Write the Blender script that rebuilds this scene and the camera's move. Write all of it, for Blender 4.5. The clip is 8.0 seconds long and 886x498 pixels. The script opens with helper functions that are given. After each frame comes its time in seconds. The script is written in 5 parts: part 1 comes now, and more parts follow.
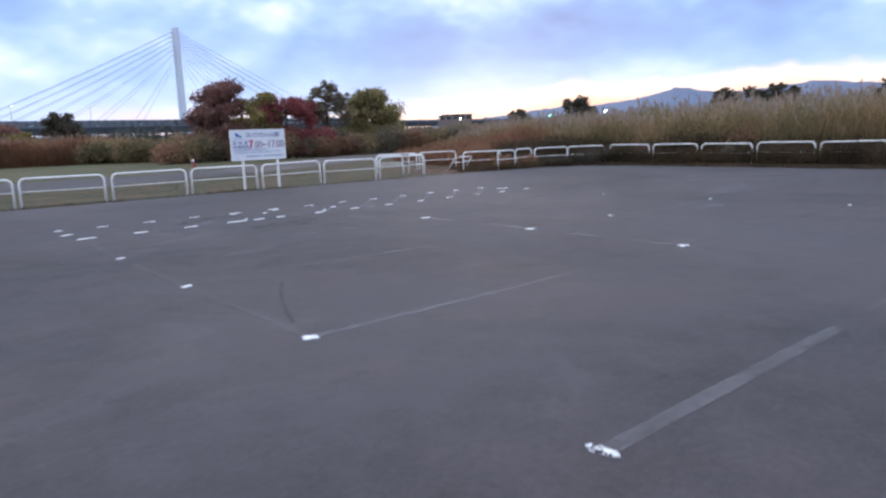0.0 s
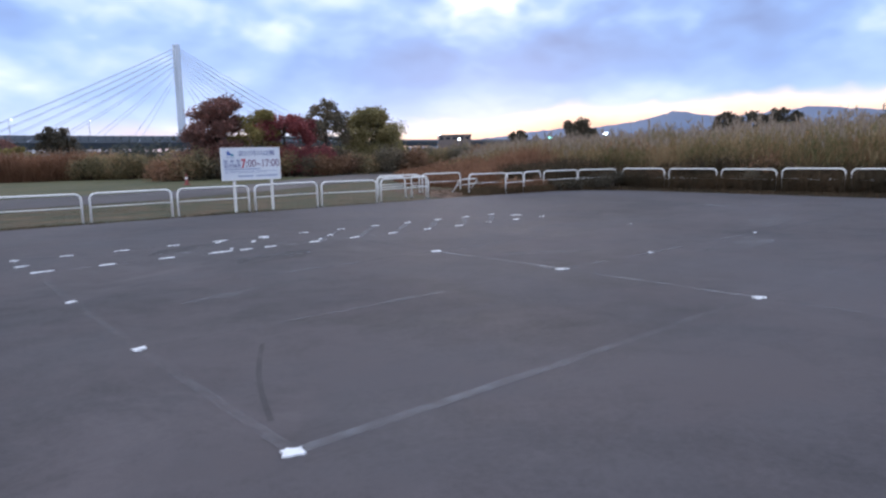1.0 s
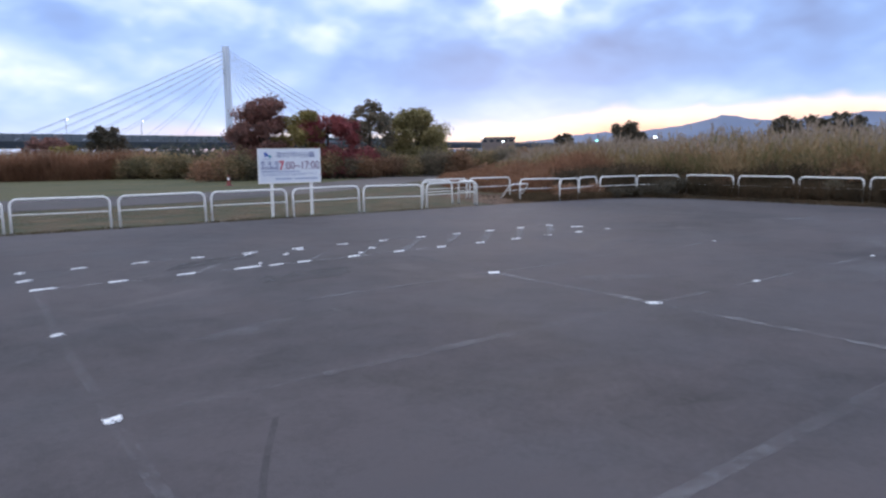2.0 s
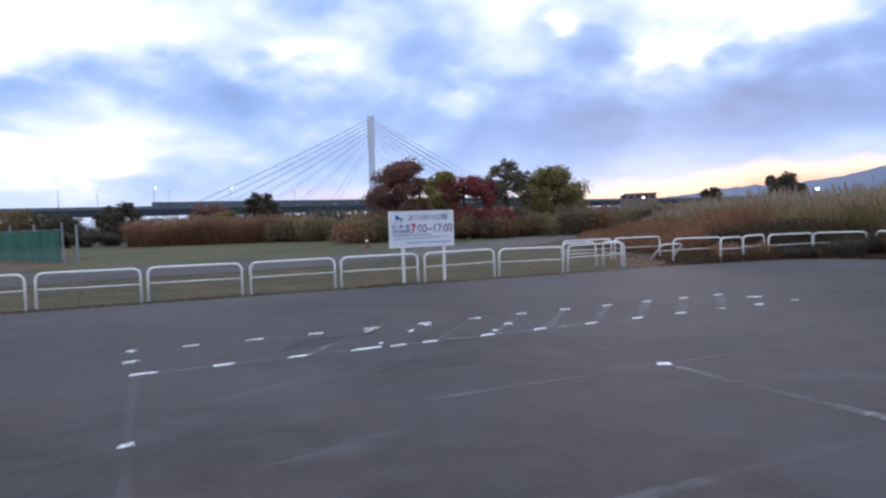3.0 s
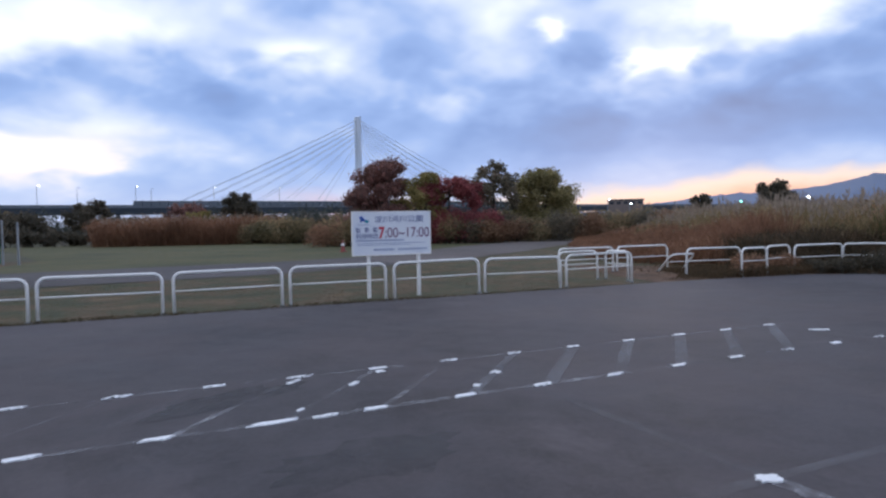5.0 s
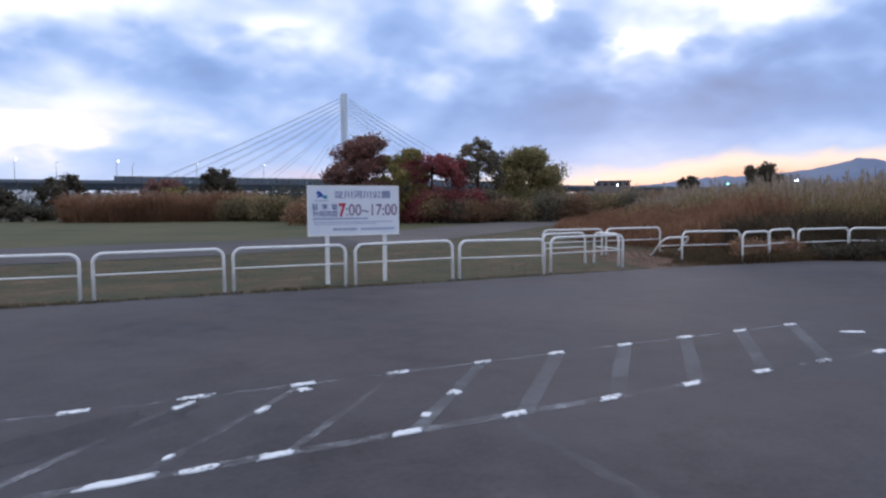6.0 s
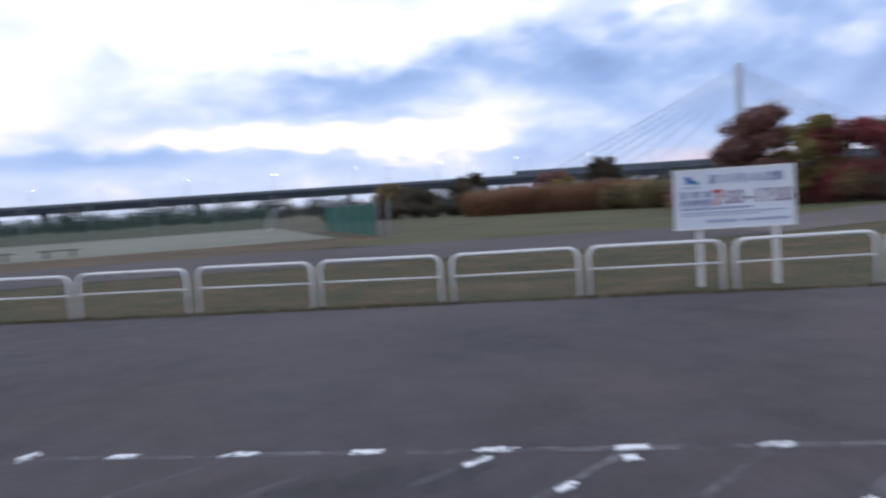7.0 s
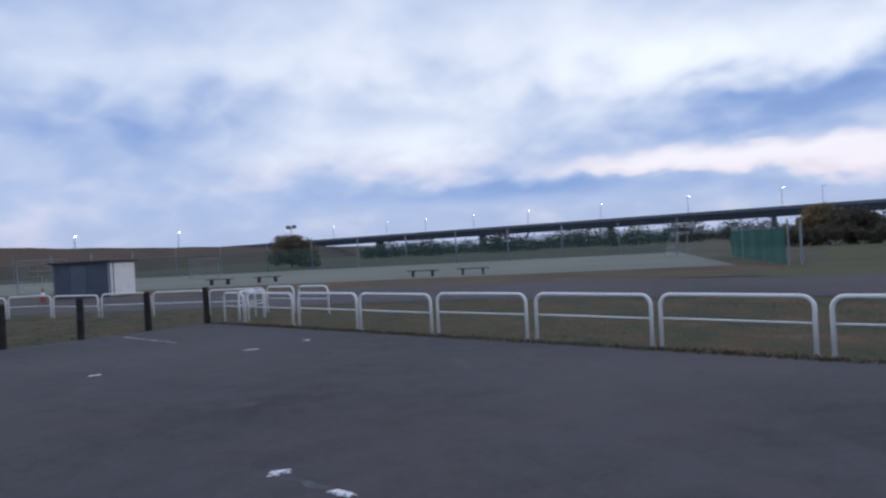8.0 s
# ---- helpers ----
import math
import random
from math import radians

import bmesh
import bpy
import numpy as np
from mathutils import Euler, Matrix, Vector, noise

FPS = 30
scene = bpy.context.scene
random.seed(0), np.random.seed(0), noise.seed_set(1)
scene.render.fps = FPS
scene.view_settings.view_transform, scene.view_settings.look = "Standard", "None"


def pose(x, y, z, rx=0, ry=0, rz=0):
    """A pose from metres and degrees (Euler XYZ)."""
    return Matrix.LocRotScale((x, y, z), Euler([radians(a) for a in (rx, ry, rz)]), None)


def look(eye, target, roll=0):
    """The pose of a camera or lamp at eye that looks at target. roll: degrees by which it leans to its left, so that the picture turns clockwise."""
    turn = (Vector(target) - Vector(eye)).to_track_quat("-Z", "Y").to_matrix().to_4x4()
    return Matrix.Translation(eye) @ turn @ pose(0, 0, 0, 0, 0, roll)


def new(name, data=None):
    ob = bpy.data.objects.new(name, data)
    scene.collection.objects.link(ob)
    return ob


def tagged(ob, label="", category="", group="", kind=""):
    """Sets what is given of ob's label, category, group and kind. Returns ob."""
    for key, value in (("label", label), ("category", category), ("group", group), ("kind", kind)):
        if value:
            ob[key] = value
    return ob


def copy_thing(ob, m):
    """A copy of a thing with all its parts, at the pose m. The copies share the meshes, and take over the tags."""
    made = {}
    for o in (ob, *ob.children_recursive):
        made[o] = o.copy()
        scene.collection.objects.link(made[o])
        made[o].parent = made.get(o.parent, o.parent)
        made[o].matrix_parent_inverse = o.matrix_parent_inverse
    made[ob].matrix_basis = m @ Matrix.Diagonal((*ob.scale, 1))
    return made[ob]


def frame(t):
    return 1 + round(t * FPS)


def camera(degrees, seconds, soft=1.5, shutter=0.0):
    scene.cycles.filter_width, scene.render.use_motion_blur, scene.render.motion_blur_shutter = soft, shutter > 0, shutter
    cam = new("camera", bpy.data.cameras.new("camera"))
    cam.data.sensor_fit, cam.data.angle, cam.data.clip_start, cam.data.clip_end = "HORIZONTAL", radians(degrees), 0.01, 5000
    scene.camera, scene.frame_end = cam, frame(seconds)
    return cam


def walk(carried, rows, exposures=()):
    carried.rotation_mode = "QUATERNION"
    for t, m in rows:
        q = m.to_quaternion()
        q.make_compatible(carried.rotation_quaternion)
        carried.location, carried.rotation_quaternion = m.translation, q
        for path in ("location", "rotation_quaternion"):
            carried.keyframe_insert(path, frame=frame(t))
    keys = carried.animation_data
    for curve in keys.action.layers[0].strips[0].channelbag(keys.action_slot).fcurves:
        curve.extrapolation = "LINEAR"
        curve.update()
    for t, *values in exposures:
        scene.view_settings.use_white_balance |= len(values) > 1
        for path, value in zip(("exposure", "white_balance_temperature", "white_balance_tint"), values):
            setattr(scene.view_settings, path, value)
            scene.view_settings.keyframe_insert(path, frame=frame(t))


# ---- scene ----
cam = camera(66.7, 8.0, soft=2.4, shutter=0.28)
PATH = [
    (0, (6.637, -19.745, 1.409), (7.829, -18.174, 1.076), -2.2),
    (0.5, (7.028, -19.073, 1.427), (8.285, -17.541, 1.16), -0.5),
    (1, (7.373, -18.397, 1.449), (8.579, -16.825, 1.173), -1.4),
    (1.2, (7.545, -18.107, 1.453), (8.736, -16.525, 1.169), -1.4),
    (2.3, (8.332, -16.694, 1.501), (9.344, -14.985, 1.268), -1.0),
    (2.5, (8.51, -16.436, 1.512), (9.429, -14.668, 1.337), -1.6),
    (3, (8.815, -15.723, 1.541), (9.58, -13.877, 1.456), -1.9),
    (3.5, (9.206, -15.056, 1.542), (9.895, -13.179, 1.49), -1.6),
    (4, (9.56, -14.383, 1.548), (10.286, -12.52, 1.504), -1.6),
    (4.5, (9.972, -13.7, 1.519), (10.772, -11.868, 1.453), -1.2),
    (4.7, (10.026, -13.468, 1.533), (10.824, -11.636, 1.462), -1.0),
    (5.8, (10.998, -11.927, 1.48), (11.833, -10.114, 1.361), -0.9),
    (6, (11.164, -11.683, 1.474), (12.001, -9.872, 1.337), -0.4),
    (6.5, (11.568, -10.982, 1.512), (12.199, -9.088, 1.373), -1.6),
    (6.8, (11.737, -10.597, 1.535), (11.917, -8.611, 1.378), -2.65),
    (7, (11.860, -10.374, 1.558), (11.596, -8.396, 1.419), -3.7),
    (7.2, (11.983, -10.088, 1.552), (11.277, -8.219, 1.459), -3.7),
    (7.4, (12.114, -9.843, 1.543), (11.153, -8.09, 1.468), -3.8),
    (7.5, (12.171, -9.706, 1.54), (11.113, -8.009, 1.488), -3.8),
    (7.7, (12.269, -9.446, 1.543), (11.043, -7.866, 1.535), -3.4),
    (7.9, (12.395, -9.181, 1.545), (11.1, -7.658, 1.541), -3.3),
    (8, (12.488, -9.056, 1.529), (11.161, -7.56, 1.53), -3.1),
]
walk(cam, [(t, look(eye, target, roll)) for t, eye, target, roll in PATH],
     [(t, stops, kelvin, 12) for t, stops, kelvin in ((0, 0.29, 6060), (1.0, 0.17, 6080), (2.5, 0.12, 6120), (3.5, -0.18, 6050), (4.5, -0.30, 5960), (6.0, -0.18, 6080), (7.0, -0.15, 6270), (7.5, -0.42, 6080), (8.0, -0.64, 5780))])

# ---------------------------------------------------------------- world and light
SUN_AZ, SUN_EL = 42.0, 4.0


def heading(az, el=0.0):
    a, e = radians(az), radians(el)
    return Vector((math.sin(a) * math.cos(e), math.cos(a) * math.cos(e), math.sin(e)))


class Nodes:
    """Short hand for node trees."""

    def __init__(self, tree):
        self.tree = tree

    def add(self, kind):
        return self.tree.nodes.new(kind)

    def plug(self, value, socket):
        if isinstance(value, bpy.types.NodeSocket):
            self.tree.links.new(value, socket)
        else:
            socket.default_value = value

    def math(self, op, a, b=0.0, c=0.0, clamp=False):
        n = self.add("ShaderNodeMath")
        n.operation, n.use_clamp = op, clamp
        for v, s in zip((a, b, c), n.inputs):
            self.plug(v, s)
        return n.outputs[0]

    def smooth(self, v, lo, hi, a=0.0, b=1.0):
        n = self.add("ShaderNodeMapRange")
        n.interpolation_type = "SMOOTHSTEP"
        for x, s in zip((v, lo, hi, a, b), n.inputs):
            self.plug(x, s)
        return n.outputs[0]

    def mix(self, f, a, b, blend="MIX"):
        n = self.add("ShaderNodeMix")
        n.data_type, n.blend_type = "RGBA", blend
        self.plug(f, n.inputs[0])
        for v, s in ((a, n.inputs[6]), (b, n.inputs[7])):
            self.plug((*v, 1.0) if isinstance(v, tuple) and len(v) == 3 else v, s)
        return n.outputs[2]

    def noise(self, vec, scale, detail=4.0, rough=0.55, distort=0.0):
        n = self.add("ShaderNodeTexNoise")
        if vec is not None:
            self.plug(vec, n.inputs["Vector"])
        n.inputs["Scale"].default_value = scale
        n.inputs["Detail"].default_value = detail
        n.inputs["Roughness"].default_value = rough
        n.inputs["Distortion"].default_value = distort
        return n.outputs["Fac"]

    def ramp(self, f, stops):
        n = self.add("ShaderNodeValToRGB")
        els = n.color_ramp.elements
        while len(els) < len(stops):
            els.new(0.5)
        for e, (p, c) in zip(els, stops):
            e.position, e.color = p, (*c, 1.0)
        self.plug(f, n.inputs[0])
        return n.outputs[0]


# cloud breaks (+) and thick banks (-): azimuth, elevation, half widths, all in degrees, and thickness
CLOUDS = [(-17, 6.1, 11, 0.75, 0.26), (-8, 5.0, 5, 0.8, 0.22), (-4, 15.5, 7, 2.6, 0.12), (12, 14, 4, 1.1, 0.12), (33.7, 15.5, 1.5, 0.8, 0.20),
          (41.5, 12.7, 2.6, 0.9, 0.27), (49.5, 15.6, 5.5, 1.9, 0.30), (-12, 13, 4, 1.5, 0.10), (-20, 14.5, 9, 2.6, 0.17), (-46, 9.0, 10, 2.0, 0.13), (-2, 9.0, 8, 3.0, 0.035), (-54, 18, 14, 4, 0.05), (-62, 15, 16, 4, 0.05), (22, 25, 14, 5, 0.12),
          (3, 10.3, 6, 1.8, -0.05), (-9, 10.6, 3.5, 0.9, -0.05), (-17, 10.4, 2.5, 0.6, -0.05), (2, 13.5, 9, 3, 0.015), (-32, 16, 14, 5, 0.085), (26, 8, 13, 4, -0.035), (47, 7.8, 18, 2.6, -0.105),
          (64, 11, 9, 6, -0.12), (-36, 4.7, 14, 0.8, -0.07), (-66, 10, 10, 2, -0.05)]


def build_world():
    world = bpy.data.worlds.new("evening_sky")
    scene.world = world
    world.use_nodes = True
    world.node_tree.nodes.clear()
    N = Nodes(world.node_tree)
    d = N.add("ShaderNodeTexCoord").outputs["Generated"]
    sep = N.add("ShaderNodeSeparateXYZ")
    N.plug(d, sep.inputs[0])
    x, y, z = sep.outputs
    # clouds lie on a flat layer, so they crowd together towards the horizon
    lift = N.math("ADD", N.math("MAXIMUM", z, 0.0), 0.44)
    flat = N.add("ShaderNodeCombineXYZ")
    N.plug(N.math("DIVIDE", x, lift), flat.inputs[0])
    N.plug(N.math("DIVIDE", y, lift), flat.inputs[1])
    flat.inputs[2].default_value = 5.3
    fv = flat.outputs[0]
    big = N.noise(fv, 1.5, 2.0, 0.5)
    mid = N.noise(fv, 4.2, 3.0, 0.45, 0.2)
    puff = N.noise(fv, 9.5, 2.5, 0.42, 0.2)
    warp = N.noise(fv, 5.0, 4.0, 0.6)
    az = N.math("MULTIPLY", N.math("ARCTAN2", x, y), 180 / math.pi)
    el = N.math("MULTIPLY", N.math("ARCSINE", z), 180 / math.pi)
    az = N.math("ADD", az, N.math("MULTIPLY", N.math("SUBTRACT", warp, 0.5), 9.0))
    el = N.math("ADD", el, N.math("MULTIPLY", N.math("SUBTRACT", puff, 0.5), N.smooth(z, 0.03, 0.25, 1.4, 4.0)))

    thin = N.math("ADD", N.math("MULTIPLY", big, 0.26), N.math("MULTIPLY", mid, 0.42))
    thin = N.math("ADD", thin, N.math("MULTIPLY", puff, 0.32))
    thin = N.math("MULTIPLY_ADD", N.math("SUBTRACT", thin, 0.5), N.math("MULTIPLY", N.smooth(az, -45.0, 0.0, 0.40, 0.66), N.smooth(el, 3.0, 13.0, 0.45, 1.0)), 0.488)
    for a, e, w, h, gain in CLOUDS:
        q = N.math("POWER", N.math("DIVIDE", N.math("SUBTRACT", az, float(a)), float(w)), 2.0)
        r = N.math("POWER", N.math("DIVIDE", N.math("SUBTRACT", el, float(e)), float(h)), 2.0)
        g = N.math("EXPONENT", N.math("MULTIPLY", N.math("ADD", q, r), -1.0))
        thin = N.math("MULTIPLY_ADD", g, float(gain), thin)
    thin = N.math("ADD", thin, N.smooth(z, 0.30, 0.7, 0.0, 0.06))
    thin = N.math("ADD", thin, N.smooth(az, -30.0, 12.0, 0.070, 0.032))
    cloud = N.ramp(thin, [(0.34, (0.27, 0.36, 0.62)), (0.43, (0.335, 0.485, 0.84)), (0.49, (0.455, 0.62, 0.985)),
                          (0.555, (0.74, 0.855, 1.10)), (0.655, (1.22, 1.25, 1.30)), (0.74, (1.50, 1.50, 1.52))])
    pink = N.math("MULTIPLY", N.smooth(el, 4.5, 9.5, 0.65, 0.0), N.smooth(thin, 0.545, 0.625))
    cloud = N.mix(pink, cloud, (1.50, 1.25, 1.20))
    # pale haze low down, turning to the sunset's colours round the sun's place
    low = N.smooth(el, 0.3, 5.0, 1.0, 0.0)
    cloud = N.mix(N.math("MULTIPLY", low, 0.60), cloud, (0.76, 0.82, 1.01))
    way = N.math("SUBTRACT", 1.0, N.math("MINIMUM", N.math("ABSOLUTE", N.math("DIVIDE", N.math("SUBTRACT", az, SUN_AZ + 8), 44.0)), 1.0))
    way = N.smooth(way, 0.08, 0.42)
    el2 = N.math("ADD", el, N.math("MULTIPLY", N.math("SUBTRACT", mid, 0.5), 2.0))
    el2 = N.math("ADD", el2, N.smooth(az, 28.0, 56.0, 1.5, -0.2))
    band = N.smooth(el2, 3.0, 4.3, 1.0, 0.0)
    warm = N.ramp(N.smooth(el2, 0.0, 5.5), [(0.0, (1.02, 0.55, 0.42)), (0.30, (1.18, 0.76, 0.57)), (0.55, (1.22, 0.97, 0.80)), (0.75, (1.10, 0.93, 0.84)), (1.0, (0.74, 0.78, 0.95))])
    cloud = N.mix(N.math("MULTIPLY", band, way), cloud, warm)
    glow_way = N.math("MULTIPLY", N.smooth(az, 6.0, 22.0), N.smooth(el, 2.2, 3.4, 0.8, 0.0))
    cloud = N.mix(N.math("MULTIPLY", glow_way, N.smooth(way, 0.0, 0.9, 1.0, 0.0)), cloud, (1.12, 0.68, 0.62))
    sky = N.add("ShaderNodeTexSky")
    sky.sky_type = "NISHITA"
    sky.sun_disc = False
    sky.sun_elevation, sky.sun_rotation = radians(SUN_EL), radians(SUN_AZ)
    both = N.mix(1.0, cloud, N.mix(1.0, sky.outputs[0], (0.004, 0.004, 0.004), "MULTIPLY"), "ADD")
    back = N.add("ShaderNodeBackground")
    N.plug(both, back.inputs[0])
    back.inputs[1].default_value = 1.0
    out = N.add("ShaderNodeOutputWorld")
    N.plug(back.outputs[0], out.inputs[0])


build_world()
sun = new("sun", bpy.data.lights.new("sun", "SUN"))
sun.data.energy, sun.data.angle, sun.data.color = 0.5, radians(14), (1.0, 0.80, 0.66)
sun.matrix_world = look(heading(SUN_AZ, 9) * 100, (0, 0, 0))

# ---------------------------------------------------------------- materials


def mat(name, stops, scale=2.0, rough=0.85, fine=40.0, bump=0.3, dist=0.01, metal=0.0, spread=0.0, alpha=None, thin=0.0, fine_mix=0.25):
    """A rough surface: colour stops along a large noise, speckled by a fine one, with relief."""
    m = bpy.data.materials.new(name)
    m.use_nodes = True
    m.node_tree.nodes.clear()
    N = Nodes(m.node_tree)
    pos = N.add("ShaderNodeNewGeometry").outputs["Position"]
    big = N.noise(pos, scale, 5.0, 0.6)
    small = N.noise(pos, fine, 4.0, 0.6)
    f = N.math("ADD", N.math("MULTIPLY", big, 1.0 - fine_mix), N.math("MULTIPLY", small, fine_mix))
    if spread:
        rnd = N.add("ShaderNodeNewGeometry").outputs["Random Per Island"]
        f = N.math("ADD", f, N.math("MULTIPLY", N.math("SUBTRACT", rnd, 0.5), spread))
    col = N.ramp(f, stops)
    b = N.add("ShaderNodeBsdfPrincipled")
    N.plug(col, b.inputs["Base Color"])
    b.inputs["Roughness"].default_value, b.inputs["Metallic"].default_value = rough, metal
    if bump:
        bp = N.add("ShaderNodeBump")
        bp.inputs["Strength"].default_value, bp.inputs["Distance"].default_value = bump, dist
        N.plug(small, bp.inputs["Height"])
        N.plug(bp.outputs[0], b.inputs["Normal"])
    shader = b.outputs[0]
    if thin:
        tl = N.add("ShaderNodeBsdfTranslucent")
        N.plug(col, tl.inputs[0])
        mx = N.add("ShaderNodeMixShader")
        mx.inputs[0].default_value = thin
        N.plug(shader, mx.inputs[1])
        N.plug(tl.outputs[0], mx.inputs[2])
        shader = mx.outputs[0]
    if alpha is not None:
        lo, hi, a_scale, most = alpha
        tr = N.add("ShaderNodeBsdfTransparent")
        mx = N.add("ShaderNodeMixShader")
        worn = N.math("ADD", N.math("MULTIPLY", N.noise(pos, a_scale, 5.0, 0.7), 0.45), N.math("MULTIPLY", N.noise(pos, 1.1, 2.0), 0.30))
        worn = N.math("ADD", worn, N.math("MULTIPLY", N.noise(pos, 42.0, 3.0, 0.7), 0.25))
        N.plug(N.smooth(worn, lo, hi, 0.0, most), mx.inputs[0])
        N.plug(tr.outputs[0], mx.inputs[1])
        N.plug(shader, mx.inputs[2])
        shader = mx.outputs[0]
    out = N.add("ShaderNodeOutputMaterial")
    N.plug(shader, out.inputs[0])
    return m


def glow(name, color, power):
    m = bpy.data.materials.new(name)
    m.use_nodes = True
    m.node_tree.nodes.clear()
    N = Nodes(m.node_tree)
    e = N.add("ShaderNodeEmission")
    e.inputs[0].default_value, e.inputs[1].default_value = (*color, 1), power
    N.plug(e.outputs[0], N.add("ShaderNodeOutputMaterial").inputs[0])
    return m


def asphalt_mat(name, dark, light, warm=0.0):
    """Worn asphalt: aggregate grain, rolled lanes, pale dusty and dark oily areas."""
    m = bpy.data.materials.new(name)
    m.use_nodes = True
    m.node_tree.nodes.clear()
    N = Nodes(m.node_tree)
    pos = N.add("ShaderNodeNewGeometry").outputs["Position"]
    wide = N.noise(pos, 0.16, 3.0, 0.5, 0.4)
    patch = N.noise(pos, 0.75, 5.0, 0.6, 0.6)
    grain = N.noise(pos, 85.0, 3.0, 0.7)
    speck = N.noise(pos, 22.0, 4.0, 0.7)
    f = N.math("ADD", N.math("MULTIPLY", wide, 0.38), N.math("MULTIPLY", patch, 0.34))
    f = N.math("ADD", f, N.math("ADD", N.math("MULTIPLY", grain, 0.14), N.math("MULTIPLY", speck, 0.18)))
    blot = N.noise(pos, 2.3, 6.0, 0.68, 0.3)
    f = N.math("ADD", f, N.math("MULTIPLY", N.math("SUBTRACT", blot, 0.5), 0.22))
    col = N.ramp(f, [(0.40, dark), (0.50, tuple(a * 0.42 + b * 0.58 for a, b in zip(dark, light))), (0.59, light)])
    cool = N.smooth(N.noise(pos, 0.5, 4.0, 0.6), 0.40, 0.62, 0.0, 0.5)
    col = N.mix(cool, col, N.mix(1.0, col, (0.90, 1.0, 1.05), "MULTIPLY"))
    dust = N.smooth(N.noise(pos, 0.42, 6.0, 0.62, 0.8), 0.60, 0.74, 0.0, 0.35)
    col = N.mix(dust, col, tuple(c * 1.7 for c in light))
    b = N.add("ShaderNodeBsdfPrincipled")
    N.plug(col, b.inputs["Base Color"])
    N.plug(N.smooth(patch, 0.3, 0.7, 0.78, 0.92), b.inputs["Roughness"])
    b.inputs["Specular IOR Level"].default_value = 0.3
    bp = N.add("ShaderNodeBump")
    bp.inputs["Strength"].default_value, bp.inputs["Distance"].default_value = 0.5, 0.006
    N.plug(N.math("ADD", grain, N.math("MULTIPLY", speck, 0.6)), bp.inputs["Height"])
    N.plug(bp.outputs[0], b.inputs["Normal"])
    N.plug(b.outputs[0], N.add("ShaderNodeOutputMaterial").inputs[0])
    return m


M_ASPHALT = asphalt_mat("asphalt", (0.0326, 0.0284, 0.0308), (0.0892, 0.0765, 0.0812))
M_PATH = asphalt_mat("path_asphalt", (0.087, 0.072, 0.065), (0.135, 0.112, 0.103))
M_OLD_PATH = asphalt_mat("old_path_asphalt", (0.048, 0.041, 0.040), (0.092, 0.078, 0.078))
M_GROUND = mat("rough_ground", [(0.32, (0.030, 0.034, 0.016)), (0.48, (0.060, 0.058, 0.030)), (0.62, (0.105, 0.080, 0.045))], 0.12, 0.95, 9.0, 0.6, 0.05)
M_VERGE = mat("dry_verge", [(0.36, (0.030, 0.026, 0.011)), (0.44, (0.040, 0.047, 0.014)), (0.50, (0.064, 0.050, 0.017)), (0.55, (0.078, 0.049, 0.020)), (0.62, (0.120, 0.078, 0.034))], 0.9, 0.95, 14.0, 0.9, 0.04, fine_mix=0.35)
M_LAWN = mat("lawn", [(0.38, (0.042, 0.041, 0.011)), (0.48, (0.062, 0.063, 0.017)), (0.60, (0.094, 0.075, 0.024))], 0.22, 0.95, 5.0, 0.7, 0.04, fine_mix=0.35)
M_BROWNFIELD = mat("brown_field", [(0.38, (0.048, 0.034, 0.014)), (0.48, (0.080, 0.049, 0.022)), (0.60, (0.108, 0.070, 0.033))], 0.25, 0.95, 6.0, 0.7, 0.04, fine_mix=0.35)
M_PITCH = mat("sandy_pitch", [(0.3, (0.136, 0.140, 0.108)), (0.5, (0.175, 0.177, 0.139)), (0.7, (0.208, 0.203, 0.163))], 0.08, 0.95, 20.0, 0.3, 0.01)
M_SOIL = mat("bare_soil", [(0.34, (0.054, 0.028, 0.014)), (0.5, (0.095, 0.048, 0.023)), (0.64, (0.149, 0.079, 0.041))], 1.3, 0.95, 30.0, 0.8, 0.02)
M_LEVEE = mat("levee_grass", [(0.34, (0.050, 0.031, 0.020)), (0.5, (0.079, 0.047, 0.030)), (0.64, (0.074, 0.059, 0.032))], 0.05, 0.95, 3.0, 0.6, 0.1)
M_GRASS = mat("grass_blades", [(0.30, (0.042, 0.034, 0.010)), (0.5, (0.065, 0.048, 0.015)), (0.70, (0.102, 0.064, 0.024))], 0.7, 0.8, 12.0, 0, spread=0.10, thin=0.25)
M_SCRUB = mat("dark_scrub", [(0.30, (0.041, 0.034, 0.020)), (0.5, (0.085, 0.059, 0.032)), (0.70, (0.161, 0.100, 0.055))], 0.5, 0.85, 9.0, 0, spread=0.30, thin=0.4)
M_REED = mat("reed_leaves", [(0.34, (0.102, 0.116, 0.043)), (0.43, (0.186, 0.166, 0.071)), (0.49, (0.306, 0.162, 0.082)), (0.55, (0.274, 0.212, 0.103)), (0.64, (0.447, 0.316, 0.180))], 0.35, 0.8, 4.0, 0, spread=0.30, thin=0.4)
M_RUST = mat("russet_grass", [(0.28, (0.128, 0.068, 0.039)), (0.48, (0.234, 0.117, 0.065)), (0.70, (0.337, 0.182, 0.105))], 0.35, 0.8, 4.0, 0, spread=0.30, thin=0.4)
M_WEED = mat("dry_weeds", [(0.30, (0.052, 0.038, 0.020)), (0.5, (0.105, 0.070, 0.036)), (0.70, (0.175, 0.112, 0.060))], 0.6, 0.85, 9.0, 0, spread=0.30, thin=0.4)
